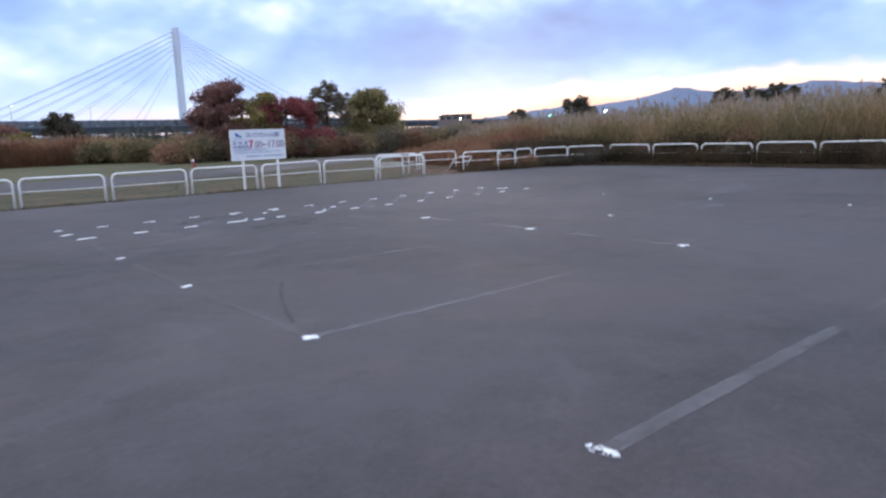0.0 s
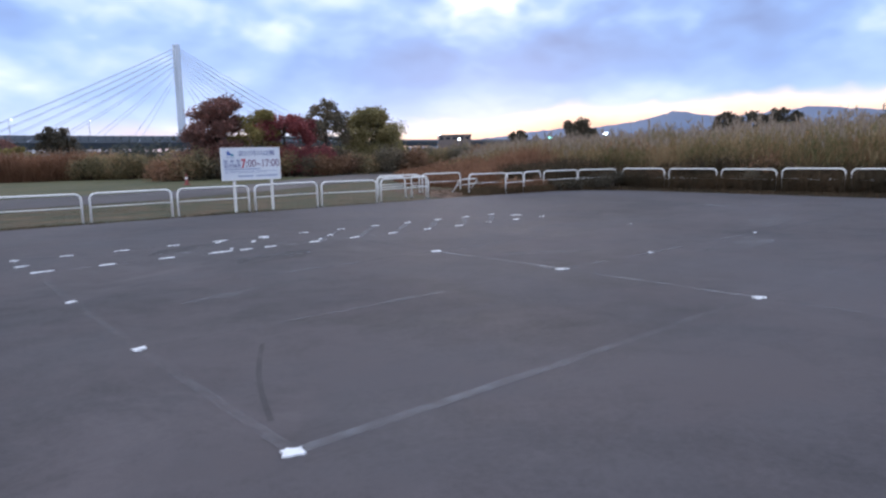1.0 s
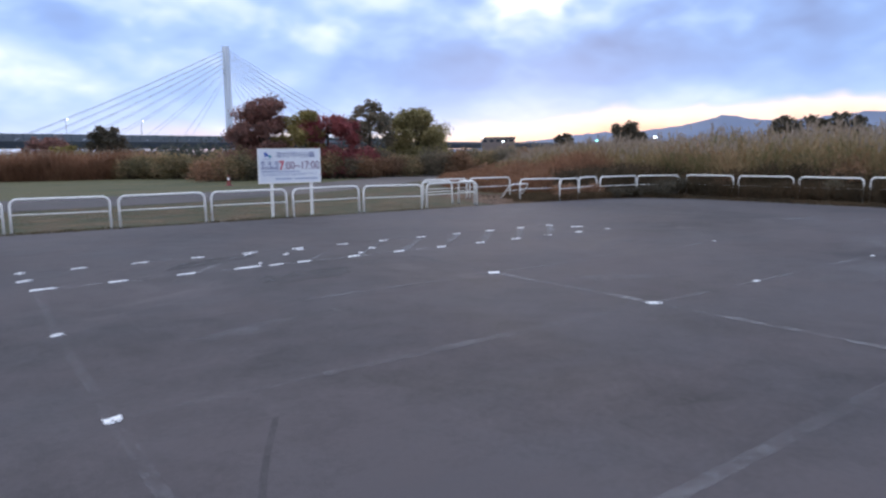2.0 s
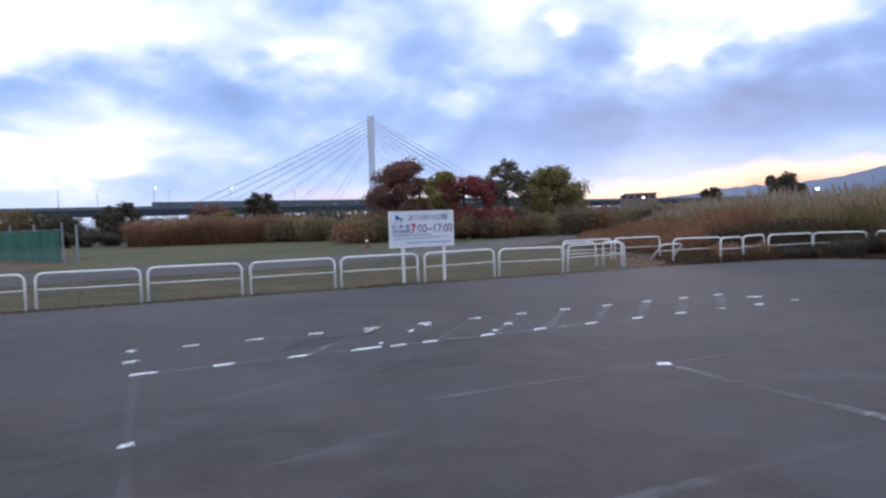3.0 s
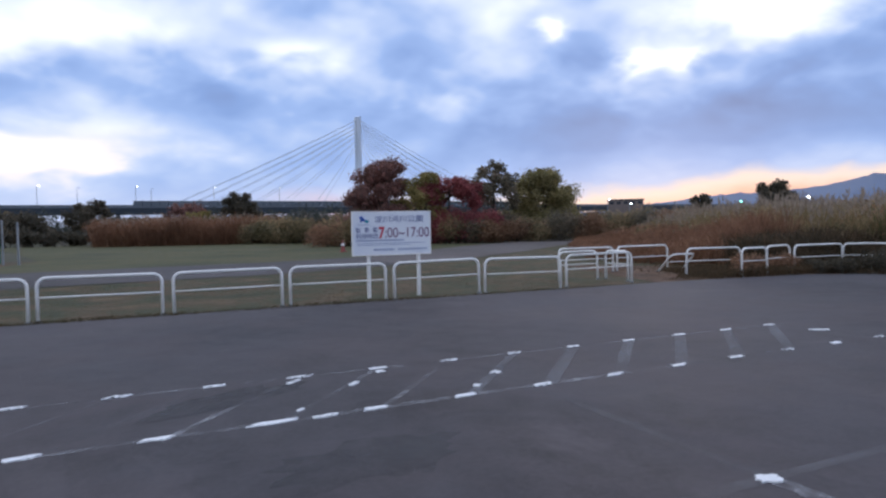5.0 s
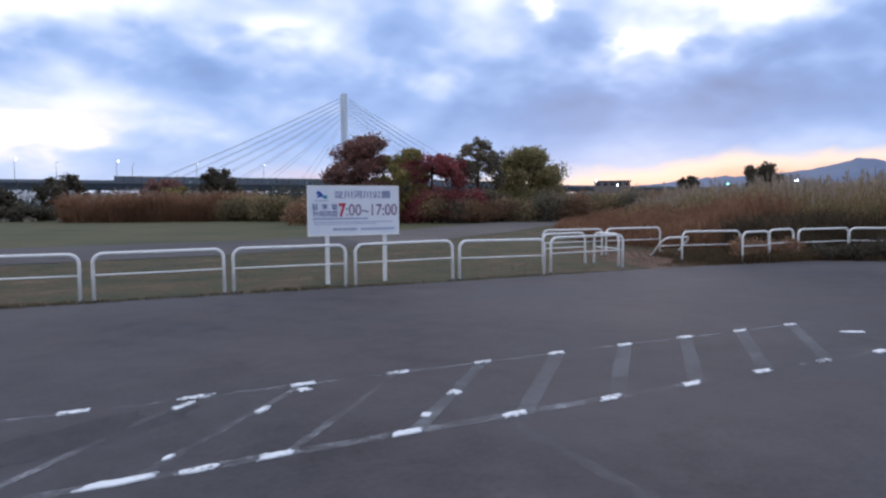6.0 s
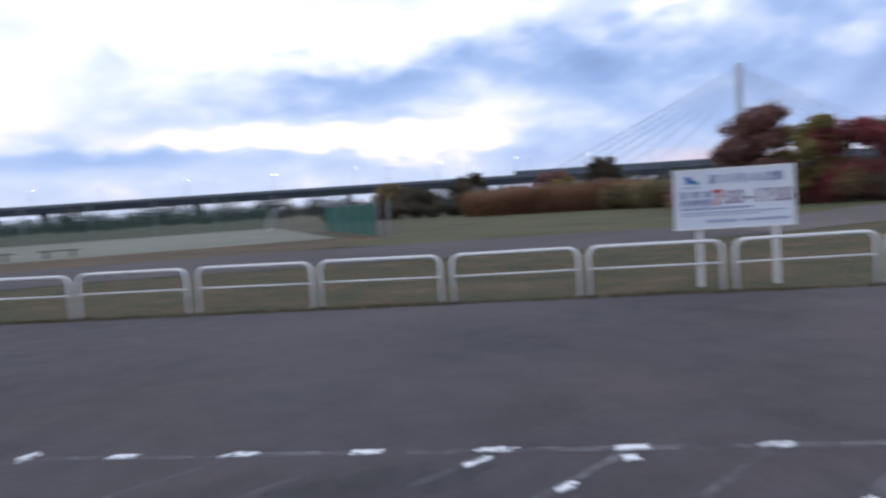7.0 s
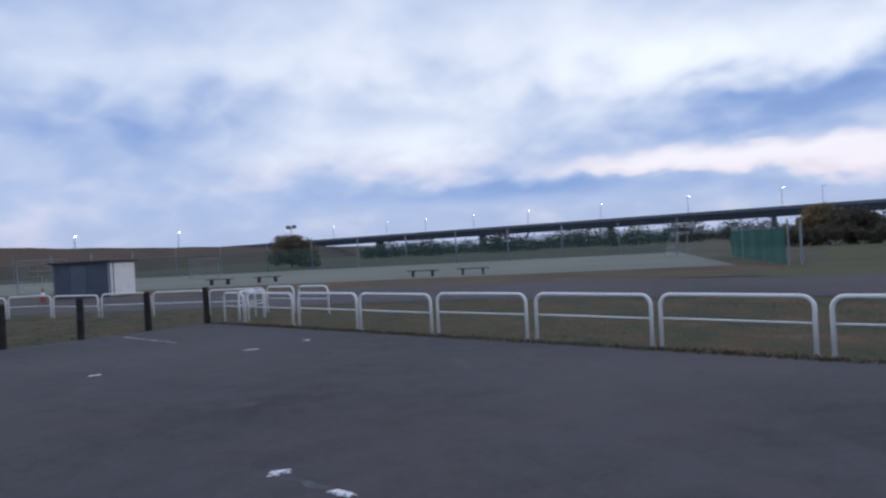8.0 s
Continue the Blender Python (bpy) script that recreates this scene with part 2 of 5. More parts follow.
M_PLUME = mat("reed_plumes", [(0.3, (0.249, 0.194, 0.144)), (0.7, (0.396, 0.318, 0.246))], 2.0, 0.9, 20.0, 0, spread=0.3, thin=0.4)
M_BARK = mat("bark", [(0.35, (0.035, 0.028, 0.022)), (0.65, (0.085, 0.068, 0.052))], 3.0, 0.95, 25.0, 1.0, 0.02)
M_WHITE = mat("white_painted_steel", [(0.30, (0.66, 0.64, 0.60)), (0.45, (0.83, 0.81, 0.77)), (0.7, (0.88, 0.86, 0.82))], 3.0, 0.42, 60.0, 0.15, 0.001)
M_SIGN = mat("sign_enamel", [(0.3, (0.66, 0.69, 0.76)), (0.6, (0.78, 0.80, 0.84))], 1.2, 0.40, 40.0, 0.0)
M_RED = mat("red_lettering", [(0.3, (0.50, 0.035, 0.06)), (0.7, (0.60, 0.05, 0.08))], 4.0, 0.5, 40.0, 0.0)
M_PURPLE = mat("plum_lettering", [(0.3, (0.17, 0.07, 0.15)), (0.7, (0.22, 0.10, 0.19))], 4.0, 0.5, 40.0, 0.0)
M_NAVY = mat("navy_lettering", [(0.3, (0.10, 0.13, 0.30)), (0.7, (0.15, 0.18, 0.36))], 4.0, 0.5, 40.0, 0.0)
M_SLATE = mat("faded_blue_lettering", [(0.3, (0.30, 0.35, 0.50)), (0.7, (0.40, 0.44, 0.58))], 8.0, 0.5, 60.0, 0.0)
M_BLUE = mat("blue_emblem", [(0.3, (0.03, 0.10, 0.42)), (0.7, (0.05, 0.14, 0.50))], 4.0, 0.5, 40.0, 0.0)
M_TEAL = mat("teal_emblem", [(0.3, (0.04, 0.28, 0.36)), (0.7, (0.06, 0.34, 0.42))], 4.0, 0.5, 40.0, 0.0)
M_PLATE = mat("white_road_paint", [(0.28, (0.50, 0.50, 0.51)), (0.42, (0.78, 0.78, 0.79)), (0.7, (0.86, 0.86, 0.87))], 8.0, 0.7, 60.0, 0.3, 0.003, alpha=(0.42, 0.495, 18.0, 1.0))
M_WORN = mat("worn_road_paint", [(0.3, (0.30, 0.30, 0.32)), (0.7, (0.46, 0.46, 0.48))], 5.0, 0.85, 60.0, 0.3, 0.003, alpha=(0.46, 0.62, 10.0, 0.50))
M_FADED = mat("faded_road_paint", [(0.3, (0.24, 0.24, 0.26)), (0.7, (0.34, 0.34, 0.36))], 5.0, 0.85, 60.0, 0.3, 0.003, alpha=(0.44, 0.66, 9.0, 0.24))
M_CHALK = mat("chalky_road_paint", [(0.3, (0.22, 0.22, 0.235)), (0.7, (0.31, 0.31, 0.325))], 4.0, 0.85, 60.0, 0.3, 0.003, alpha=(0.42, 0.68, 3.2, 0.42))
M_SCUFF = mat("scuffed_bay_paint", [(0.3, (0.27, 0.27, 0.285)), (0.7, (0.37, 0.37, 0.385))], 3.0, 0.85, 50.0, 0.3, 0.003, alpha=(0.36, 0.66, 14.0, 0.50))
M_PATCHY = mat("patchy_road_paint", [(0.3, (0.34, 0.34, 0.36)), (0.7, (0.50, 0.50, 0.52))], 5.0, 0.85, 60.0, 0.3, 0.003, alpha=(0.45, 0.63, 6.0, 0.48))
M_BAND = mat("clear_road_paint", [(0.3, (0.40, 0.40, 0.42)), (0.7, (0.55, 0.55, 0.57))], 5.0, 0.85, 60.0, 0.3, 0.003, alpha=(0.36, 0.58, 6.0, 0.62))
M_STRIPE = mat("scuffed_road_paint", [(0.3, (0.24, 0.245, 0.265)), (0.7, (0.34, 0.345, 0.365))], 3.0, 0.85, 50.0, 0.3, 0.003, alpha=(0.38, 0.64, 8.0, 0.46))
M_LOG = mat("dark_stained_wood", [(0.35, (0.016, 0.013, 0.012)), (0.65, (0.040, 0.032, 0.027))], 6.0, 0.9, 50.0, 0.8, 0.01)
M_GIRDER = mat("bridge_girder_paint", [(0.3, (0.022, 0.032, 0.047)), (0.7, (0.036, 0.048, 0.064))], 0.08, 0.7, 1.0, 0.0)
M_PARAPET = mat("bridge_parapet", [(0.3, (0.116, 0.138, 0.165)), (0.7, (0.152, 0.174, 0.201))], 0.1, 0.7, 1.0, 0.0)
# pylon and cable colours are paled towards the sky in place of haze
M_PYLON = mat("pale_hazed_pylon_paint", [(0.3, (0.590, 0.661, 0.755)), (0.7, (0.673, 0.732, 0.826))], 0.1, 0.6, 1.0, 0.0)
M_CABLE = mat("stay_cable", [(0.3, (0.52, 0.58, 0.68)), (0.7, (0.60, 0.65, 0.74))], 0.1, 0.6, 1.0, 0.0)
M_CONCRETE = mat("concrete", [(0.3, (0.17, 0.17, 0.17)), (0.7, (0.27, 0.27, 0.26))], 0.6, 0.9, 20.0, 0.4, 0.01)
M_STEEL = mat("galvanised_steel", [(0.3, (0.24, 0.26, 0.28)), (0.7, (0.34, 0.36, 0.38))], 2.0, 0.5, 30.0, 0.0, metal=0.6)
M_LAMP = glow("lamp_light", (0.92, 0.97, 1.0), 9.0)
M_LAMP_GREEN = glow("signal_light", (0.30, 1.0, 0.78), 5.0)
M_HUT = mat("slate_blue_sheet", [(0.3, (0.083, 0.102, 0.126)), (0.7, (0.128, 0.145, 0.175))], 1.0, 0.6, 30.0, 0.1, 0.002)
M_HUT_ROOF = mat("dark_roof_sheet", [(0.3, (0.030, 0.032, 0.040)), (0.7, (0.050, 0.054, 0.062))], 1.0, 0.6, 30.0, 0.1, 0.002)
M_NET = mat("green_netting", [(0.3, (0.013, 0.104, 0.076)), (0.7, (0.022, 0.152, 0.115))], 1.0, 0.8, 20.0, 0.0, alpha=(0.1, 0.2, 3.0, 0.80))
M_NET_FAR = mat("thin_green_netting", [(0.3, (0.03, 0.10, 0.08)), (0.7, (0.05, 0.14, 0.11))], 1.0, 0.8, 20.0, 0.0, alpha=(0.1, 0.2, 3.0, 0.30))
M_CONE = mat("red_cone_plastic", [(0.3, (0.21, 0.045, 0.038)), (0.7, (0.28, 0.062, 0.050))], 3.0, 0.5, 30.0, 0.0)
M_BENCH = mat("dark_bench_timber", [(0.3, (0.020, 0.026, 0.024)), (0.7, (0.040, 0.046, 0.040))], 3.0, 0.8, 30.0, 0.3, 0.004)
# wooded hills whose blue is distance haze put into the base colour
M_RIDGE = mat("haze_blue_wooded_hills", [(0.3, (0.137, 0.175, 0.266)), (0.7, (0.165, 0.203, 0.297))], 0.004, 1.0, 0.02, 0.0)
# leaf colour greyed to carry the haze over the far woods
M_FARWOOD = mat("far_woods", [(0.3, (0.041, 0.050, 0.047)), (0.5, (0.066, 0.075, 0.064)), (0.7, (0.107, 0.098, 0.075))], 0.05, 0.9, 0.6, 0, spread=0.3, thin=0.15)
# warm wall colour stands for reddish evening light on the building
M_ROOM = mat("far_building_wall", [(0.3, (0.15, 0.12, 0.11)), (0.7, (0.21, 0.165, 0.15))], 0.1, 0.8, 1.0, 0.0)
M_PANE = mat("dark_pane", [(0.3, (0.02, 0.025, 0.035)), (0.7, (0.03, 0.035, 0.045))], 0.5, 0.15, 5.0, 0.0)
M_STAIN = mat("oil_stain", [(0.3, (0.050, 0.050, 0.054)), (0.7, (0.068, 0.068, 0.072))], 2.0, 0.7, 60.0, 0.3, 0.003, alpha=(0.38, 0.62, 2.2, 0.55))
M_SKID = mat("tyre_rubber_trace", [(0.3, (0.030, 0.030, 0.033)), (0.7, (0.045, 0.045, 0.048))], 3.0, 0.8, 60.0, 0.2, 0.002, alpha=(0.34, 0.60, 8.0, 0.28))
M_DUST = mat("dusty_trace", [(0.3, (0.20, 0.20, 0.215)), (0.7, (0.26, 0.26, 0.275))], 2.0, 0.9, 60.0, 0.3, 0.003, alpha=(0.42, 0.70, 3.0, 0.50))


def leaf_mat(name, a, b, c):
    return mat(name, [(0.26, a), (0.50, b), (0.76, c)], 0.5, 0.75, 5.0, 0, spread=0.42, thin=0.45)


M_LEAF_RUSSET = leaf_mat("russet_leaves", (0.141, 0.087, 0.076), (0.251, 0.137, 0.116), (0.421, 0.186, 0.148))
M_LEAF_RED = leaf_mat("red_leaves", (0.155, 0.051, 0.057), (0.300, 0.082, 0.085), (0.483, 0.142, 0.133))
M_LEAF_GREEN = leaf_mat("green_leaves", (0.127, 0.116, 0.049), (0.262, 0.224, 0.095), (0.432, 0.335, 0.160))
M_LEAF_DARK = leaf_mat("dark_green_leaves", (0.090, 0.084, 0.065), (0.185, 0.160, 0.110), (0.349, 0.254, 0.166))
M_LEAF_SHADE = leaf_mat("shaded_leaves", (0.050, 0.047, 0.036), (0.098, 0.086, 0.060), (0.180, 0.138, 0.092))
M_LEAF_YELLOW = leaf_mat("yellow_green_leaves", (0.137, 0.117, 0.041), (0.265, 0.219, 0.072), (0.422, 0.318, 0.124))
M_LEAF_HEDGE = leaf_mat("hedge_leaves", (0.125, 0.115, 0.063), (0.268, 0.217, 0.112), (0.509, 0.312, 0.175))
M_LEAF_WEED = leaf_mat("weed_leaves", (0.125, 0.078, 0.046), (0.256, 0.144, 0.082), (0.414, 0.250, 0.140))
M_LEAF_BROWN = leaf_mat("brown_leaves", (0.144, 0.095, 0.063), (0.299, 0.175, 0.105), (0.490, 0.281, 0.168))

# ---------------------------------------------------------------- mesh helpers


def mesh_of(name, bm, *materials, smooth=False):
    me = bpy.data.meshes.new(name)
    bm.normal_update()
    bm.to_mesh(me)
    bm.free()
    for m in materials:
        me.materials.append(m)
    if smooth:
        for p in me.polygons:
            p.use_smooth = True
    return me


def thing(name, at=None, label="", category="", group="", kind=""):
    ob = new(name)
    if at is not None:
        ob.matrix_world = at
    return tagged(ob, label, category, group, kind)


def part(name, bm, material, parent, label="", smooth=False):
    ob = new(name, mesh_of(name, bm, material, smooth=smooth))
    ob.parent = parent
    if label:
        ob["label"] = label
    return ob


def solid(name, bm, material, label="", category="", group="", kind="", at=None, smooth=False):
    ob = new(name, mesh_of(name, bm, material, smooth=smooth))
    if at is not None:
        ob.matrix_world = at
    return tagged(ob, label, category, group, kind)


def box(bm, lo, hi, bevel=0.0, m=None):
    lo, hi = Vector(lo), Vector(hi)
    c, s = (lo + hi) / 2, hi - lo
    made = bmesh.ops.create_cube(bm, size=1.0, matrix=Matrix.Translation(c) @ Matrix.Diagonal((*s, 1)))["verts"]
    if bevel:
        edges = list({e for v in made for e in v.link_edges})
        res = bmesh.ops.bevel(bm, geom=edges, offset=bevel, segments=2, affect="EDGES", profile=0.5)
        made = res["verts"]
    if m is not None:
        bmesh.ops.transform(bm, matrix=m, verts=list({v for v in made if v.is_valid}))
    return bm


def cube(lo, hi, bevel=0.0, m=None):
    return box(bmesh.new(), lo, hi, bevel, m)


def tube(bm, pts, radii, sides=8, caps=True):
    """A round pipe along points."""
    pts = [Vector(p) for p in pts]
    if not isinstance(radii, (list, tuple)):
        radii = [radii] * len(pts)
    rings = []
    side = None
    for i, p in enumerate(pts):
        way = (pts[min(i + 1, len(pts) - 1)] - pts[max(i - 1, 0)]).normalized()
        if side is None:
            side = way.orthogonal().normalized()
        side = (side - way * side.dot(way)).normalized()
        up = way.cross(side)
        rings.append([bm.verts.new(p + (side * math.cos(2 * math.pi * k / sides) + up * math.sin(2 * math.pi * k / sides)) * radii[i]) for k in range(sides)])
    for a, b in zip(rings, rings[1:]):
        for k in range(sides):
            bm.faces.new((a[k], a[(k + 1) % sides], b[(k + 1) % sides], b[k]))
    if caps:
        bm.faces.new(rings[0][::-1])
        bm.faces.new(rings[-1])
    return bm


def sheet(pts, z, step=None):
    bm = bmesh.new()
    bm.faces.new([bm.verts.new((x, y, z)) for x, y in pts])
    return bm


def ribbon_sheet(near, far, z, wobble=0.0, steps=6, seed=1):
    """A strip of ground between two edge lines with the same number of points; its edges wander a little."""
    rnd = random.Random(seed)

    def dense(line):
        out = []
        for (ax, ay), (bx, by) in zip(line, line[1:]):
            for k in range(steps):
                f = k / steps
                out.append((ax + (bx - ax) * f + rnd.uniform(-1, 1) * wobble, ay + (by - ay) * f + rnd.uniform(-1, 1) * wobble))
        return out + [line[-1]]

    bm = bmesh.new()
    a = [bm.verts.new((x, y, z)) for x, y in dense(near)]
    b = [bm.verts.new((x, y, z)) for x, y in dense(far)]
    for i in range(len(a) - 1):
        bm.faces.new((a[i], a[i + 1], b[i + 1], b[i]))
    return bm


def inside(poly, x, y):
    hit = False
    for (ax, ay), (bx, by) in zip(poly, poly[1:] + poly[:1]):
        if (ay > y) != (by > y) and x < (bx - ax) * (y - ay) / (by - ay) + ax:
            hit = not hit
    return hit


def raw_mesh(name, verts, faces, *materials, index=None):
    me = bpy.data.meshes.new(name)
    me.from_pydata(verts, [], faces)
    for m in materials:
        me.materials.append(m)
    if index is not None:
        me.polygons.foreach_set("material_index", index)
    me.update()
    return me


# ---------------------------------------------------------------- ground
ROAD_TOP = 0.0
ground = sheet([(-4500, -4500), (4500, -4500), (4500, 4500), (-4500, 4500)], -0.045)
solid("ground", ground, M_GROUND, "rough brown and green riverside ground", "ground", kind="structure")

# the car park: one slab with a ragged edge against the verge
LOT_N = [(-3.1, -0.42), (0, -0.34), (5, -0.30), (9.5, -0.30), (12.7, -0.22), (16.5, -0.34), (20.9, -0.20), (23.9, -0.40), (26.0, -0.62), (27.3, -1.4), (28.0, -3.0)]


def car_park():
    rnd = random.Random(3)
    bm = bmesh.new()
    edge = []
    for (ax, ay), (bx, by) in zip(LOT_N, LOT_N[1:]):
        n = max(3, int(math.hypot(bx - ax, by - ay) / 0.22))
        for k in range(n):
            f = k / n
            edge.append((ax + (bx - ax) * f, ay + (by - ay) * f + rnd.gauss(0, 0.022)))
    for k in range(180):
        edge.append((28.0 + rnd.gauss(0, 0.05), -3.0 - k * 0.3))
    edge += [(28.0, -60), (-3.1, -60)]
    for k in range(120):
        edge.append((-3.1 + rnd.gauss(0, 0.03), -40 + k * 0.33))
    top = [bm.verts.new((x, y, ROAD_TOP)) for x, y in edge]
    low = [bm.verts.new((x, y, -0.06)) for x, y in edge]
    bm.faces.new(top[::-1])
    for i in range(len(top)):
        j = (i + 1) % len(top)
        bm.faces.new((top[i], top[j], low[j], low[i]))
    bmesh.ops.recalc_face_normals(bm, faces=bm.faces)
    return bm


solid("road", car_park(), M_ASPHALT, "worn grey asphalt of the empty car park", "car park", kind="structure")
PATH_NEAR = [(-60, -21), (-30, -8), (-14, -0.6), (-6, 3.6), (0, 6.6), (8, 8.2), (14, 9.0), (19, 11.0), (24, 14.2), (29, 18.2), (34, 23), (42, 30)]
PATH_FAR = [(-60, -10), (-30, 2.6), (-15, 8.8), (-8, 12.2), (0, 15.0), (7, 16.0), (15, 16.5), (19.5, 18.0), (24, 22), (29, 27.0), (34, 31), (42, 36)]
solid("pavement", ribbon_sheet(PATH_NEAR[7:], PATH_FAR[7:], -0.010, 0.08), M_PATH, "pale grey asphalt park road behind the railings", "road", kind="structure")
solid("pavement", ribbon_sheet(PATH_NEAR[:8], PATH_FAR[:8], -0.010, 0.08), M_OLD_PATH, "old dark asphalt park road behind the railings", "road", kind="structure")
VERGE_NEAR = [(-60, -26), (-30, -14), (-14, -6), (-6, -4.2), (-3.0, -0.6), (8, -0.36), (14, -0.36), (19, -0.36), (24, -0.5), (27, -0.9), (31, -1.0), (36, 2)]
solid("verge", ribbon_sheet(VERGE_NEAR, PATH_NEAR, -0.022, 0.05), M_VERGE, "strip of dry olive-brown grass along the railings", "grass", kind="structure")
solid("side_verge", sheet([(-3.0, -60), (-3.0, -0.6), (-6, -4.2), (-14, -6), (-20, -12), (-20, -60)], -0.022), M_VERGE, "dry grass beside the wooden bollards", "grass", kind="structure")
LAWN = [(3.5, 16.2), (7, 16.1), (15, 16.6), (19.5, 18.1), (24, 22.1), (29, 27.1), (32, 30), (30, 40), (24, 55), (8, 62), (-6, 66), (1, 45), (5, 27)]
solid("lawn", sheet(LAWN, -0.024), M_LAWN, "mown green lawn beyond the park road", "grass", kind="structure")
solid("brown_field", sheet([(-60, -9.5), (-30, 2.7), (-15, 8.9), (-8, 12.3), (0, 15.1), (3.4, 16.1), (5, 27), (1.5, 26.5), (-8, 21), (-32, 8.8), (-60, -4)], -0.026), M_BROWNFIELD, "trodden brown grass between road and pitch", "grass", kind="structure")
# sports pitch, set askew to the car park
PU, PV = Vector((0.894, 0.447, 0)), Vector((-0.447, 0.894, 0))
P0 = Vector((1.2, 25.4, 0))
pitch_pts = [P0, P0 - PU * 100, P0 - PU * 100 + PV * 36, P0 + PV * 36]
solid("pitch", sheet([(p.x, p.y) for p in pitch_pts], -0.020), M_PITCH, "pale sandy green sports pitch", "sports pitch", kind="structure")
solid("soil_patch", ribbon_sheet([(21.6, -0.36), (23, -0.42), (25, -0.6), (27, -1.2)], [(22.3, 3.0), (23.4, 6.5), (25.2, 5.0), (27.6, 0.1)], -0.015, 0.12), M_SOIL, "bare brown soil worn into the verge", "soil", kind="structure")

# levee far off to the west
def levee():
    bm = bmesh.new()
    way = Vector((-0.58, 0.81, 0))
    out = Vector((-0.81, -0.58, 0))
    base = Vector((-133, 8, 0))
    rnd = random.Random(9)
    rows = []
    for k in range(48):
        p = base + way * (-200 + k * 16)
        h = 8.0 + rnd.gauss(0, 0.12)
        rows.append([bm.verts.new(p + out * o + Vector((0, 0, z))) for o, z in ((0, -0.1), (6, h * 0.25), (17, h * 0.72), (23, h), (31, h + 0.1), (60, -0.1))])
    for a, b in zip(rows, rows[1:]):
        for k in range(5):
            bm.faces.new((a[k], a[k + 1], b[k + 1], b[k]))
    bmesh.ops.recalc_face_normals(bm, faces=bm.faces)
    return bm


solid("levee", levee(), M_LEVEE, "long brown grassy flood bank on the skyline", "embankment", kind="structure")


# distant hills in the east
def hills():
    bm = bmesh.new()
    tops = [(36, 0.8), (40, 1.25), (43, 1.55), (45, 1.8), (47, 1.95), (49, 1.9), (51, 2.1), (53, 2.35), (54.6, 2.7), (55.7, 3.02), (56.6, 2.98), (57.8, 2.65), (59.5, 2.45),
            (62, 2.6), (64, 2.8), (65.5, 2.95), (67.5, 2.75), (70, 2.45), (74, 2.3), (80, 2.0), (90, 1.6), (100, 0.8)]
    rnd = random.Random(5)
    rows = []
    a = 34.0
    while a < 102:
        el = np.interp(a, [t[0] for t in tops], [t[1] for t in tops]) + rnd.gauss(0, 0.025)
        far = 4200.0
        h = heading(a + 0.8)
        top = math.tan(radians(el)) * far
        rows.append([bm.verts.new((h.x * r, h.y * r, z)) for r, z in ((far - 900, -2), (far - 450, top * 0.55), (far, top), (far + 60, -2))])
        a += 0.35
    for p, q in zip(rows, rows[1:]):
        for k in range(3):
            bm.faces.new((p[k], q[k], q[k + 1], p[k + 1]))
    bmesh.ops.recalc_face_normals(bm, faces=bm.faces)
    return bm


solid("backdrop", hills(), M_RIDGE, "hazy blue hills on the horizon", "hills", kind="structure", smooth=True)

# ---------------------------------------------------------------- railings
RAIL_H = 0.757


def railing(width, name="guard_rail"):
    """A steel hoop with one crossbar, standing on its two legs; its left leg at the origin, along x."""
    root = thing(name)
    r, bend = 0.0285, 0.15
    lo, hi, top = r, width - r, RAIL_H - r
    pts = [(lo, 0, -0.12)]
    for k in range(7):
        a = math.pi / 2 * k / 6
        pts.append((lo + bend - bend * math.cos(a), 0, top - bend + bend * math.sin(a)))
    for k in range(7):
        a = math.pi / 2 * (1 - k / 6)
        pts.append((hi - bend + bend * math.cos(a), 0, top - bend + bend * math.sin(a)))
    pts.append((hi, 0, -0.12))
    part("hoop", tube(bmesh.new(), pts, r, 10), M_WHITE, root, smooth=True)
    part("crossbar", tube(bmesh.new(), [(lo, 0, 0.395), (hi, 0, 0.395)], 0.0145, 8), M_WHITE, root, smooth=True)
    for x in (lo, hi):
        bm = bmesh.new()
        bmesh.ops.create_cone(bm, cap_ends=True, segments=12, radius1=0.058, radius2=0.048, depth=0.05, matrix=Matrix.Translation((x, 0, -0.012)))
        part("footing", bm, M_CONCRETE, root, "small concrete footing")
    return root


rail = railing(2.0)
short = railing(0.95)
tagged(rail, "white painted tubular steel guard rail on the verge", "guard rail", "railings round the car park")
tagged(short, "short white painted tubular steel guard rail", "guard rail", "railings round the car park")
wob = random.Random(21)
mid_rail = railing(1.25)
wide_rail = railing(1.6)
for ob in (mid_rail, wide_rail):
    tagged(ob, "white painted tubular steel guard rail of middling width", "guard rail", "railings round the car park")
first = {2.0: rail, 0.95: short, 1.25: mid_rail, 1.6: wide_rail}
used = set()


def put_rail(x, y, turn, width=2.0, lean=0.0, z=0.0, label=""):
    m = pose(x, y, z + wob.gauss(0, 0.006), wob.gauss(0, 0.7) + lean, wob.gauss(0, 0.35), turn + wob.gauss(0, 0.25))
    if width in used:
        ob = copy_thing(first[width], m)
    else:
        ob = first[width]
        ob.matrix_world = m
        used.add(width)
    if label:
        ob["label"] = label
    return ob


PITCH_X = 2.11
for k in range(9):  # long north row, before the park road
    put_rail(k * PITCH_X + wob.gauss(0, 0.012), wob.gauss(0, 0.012), 0)
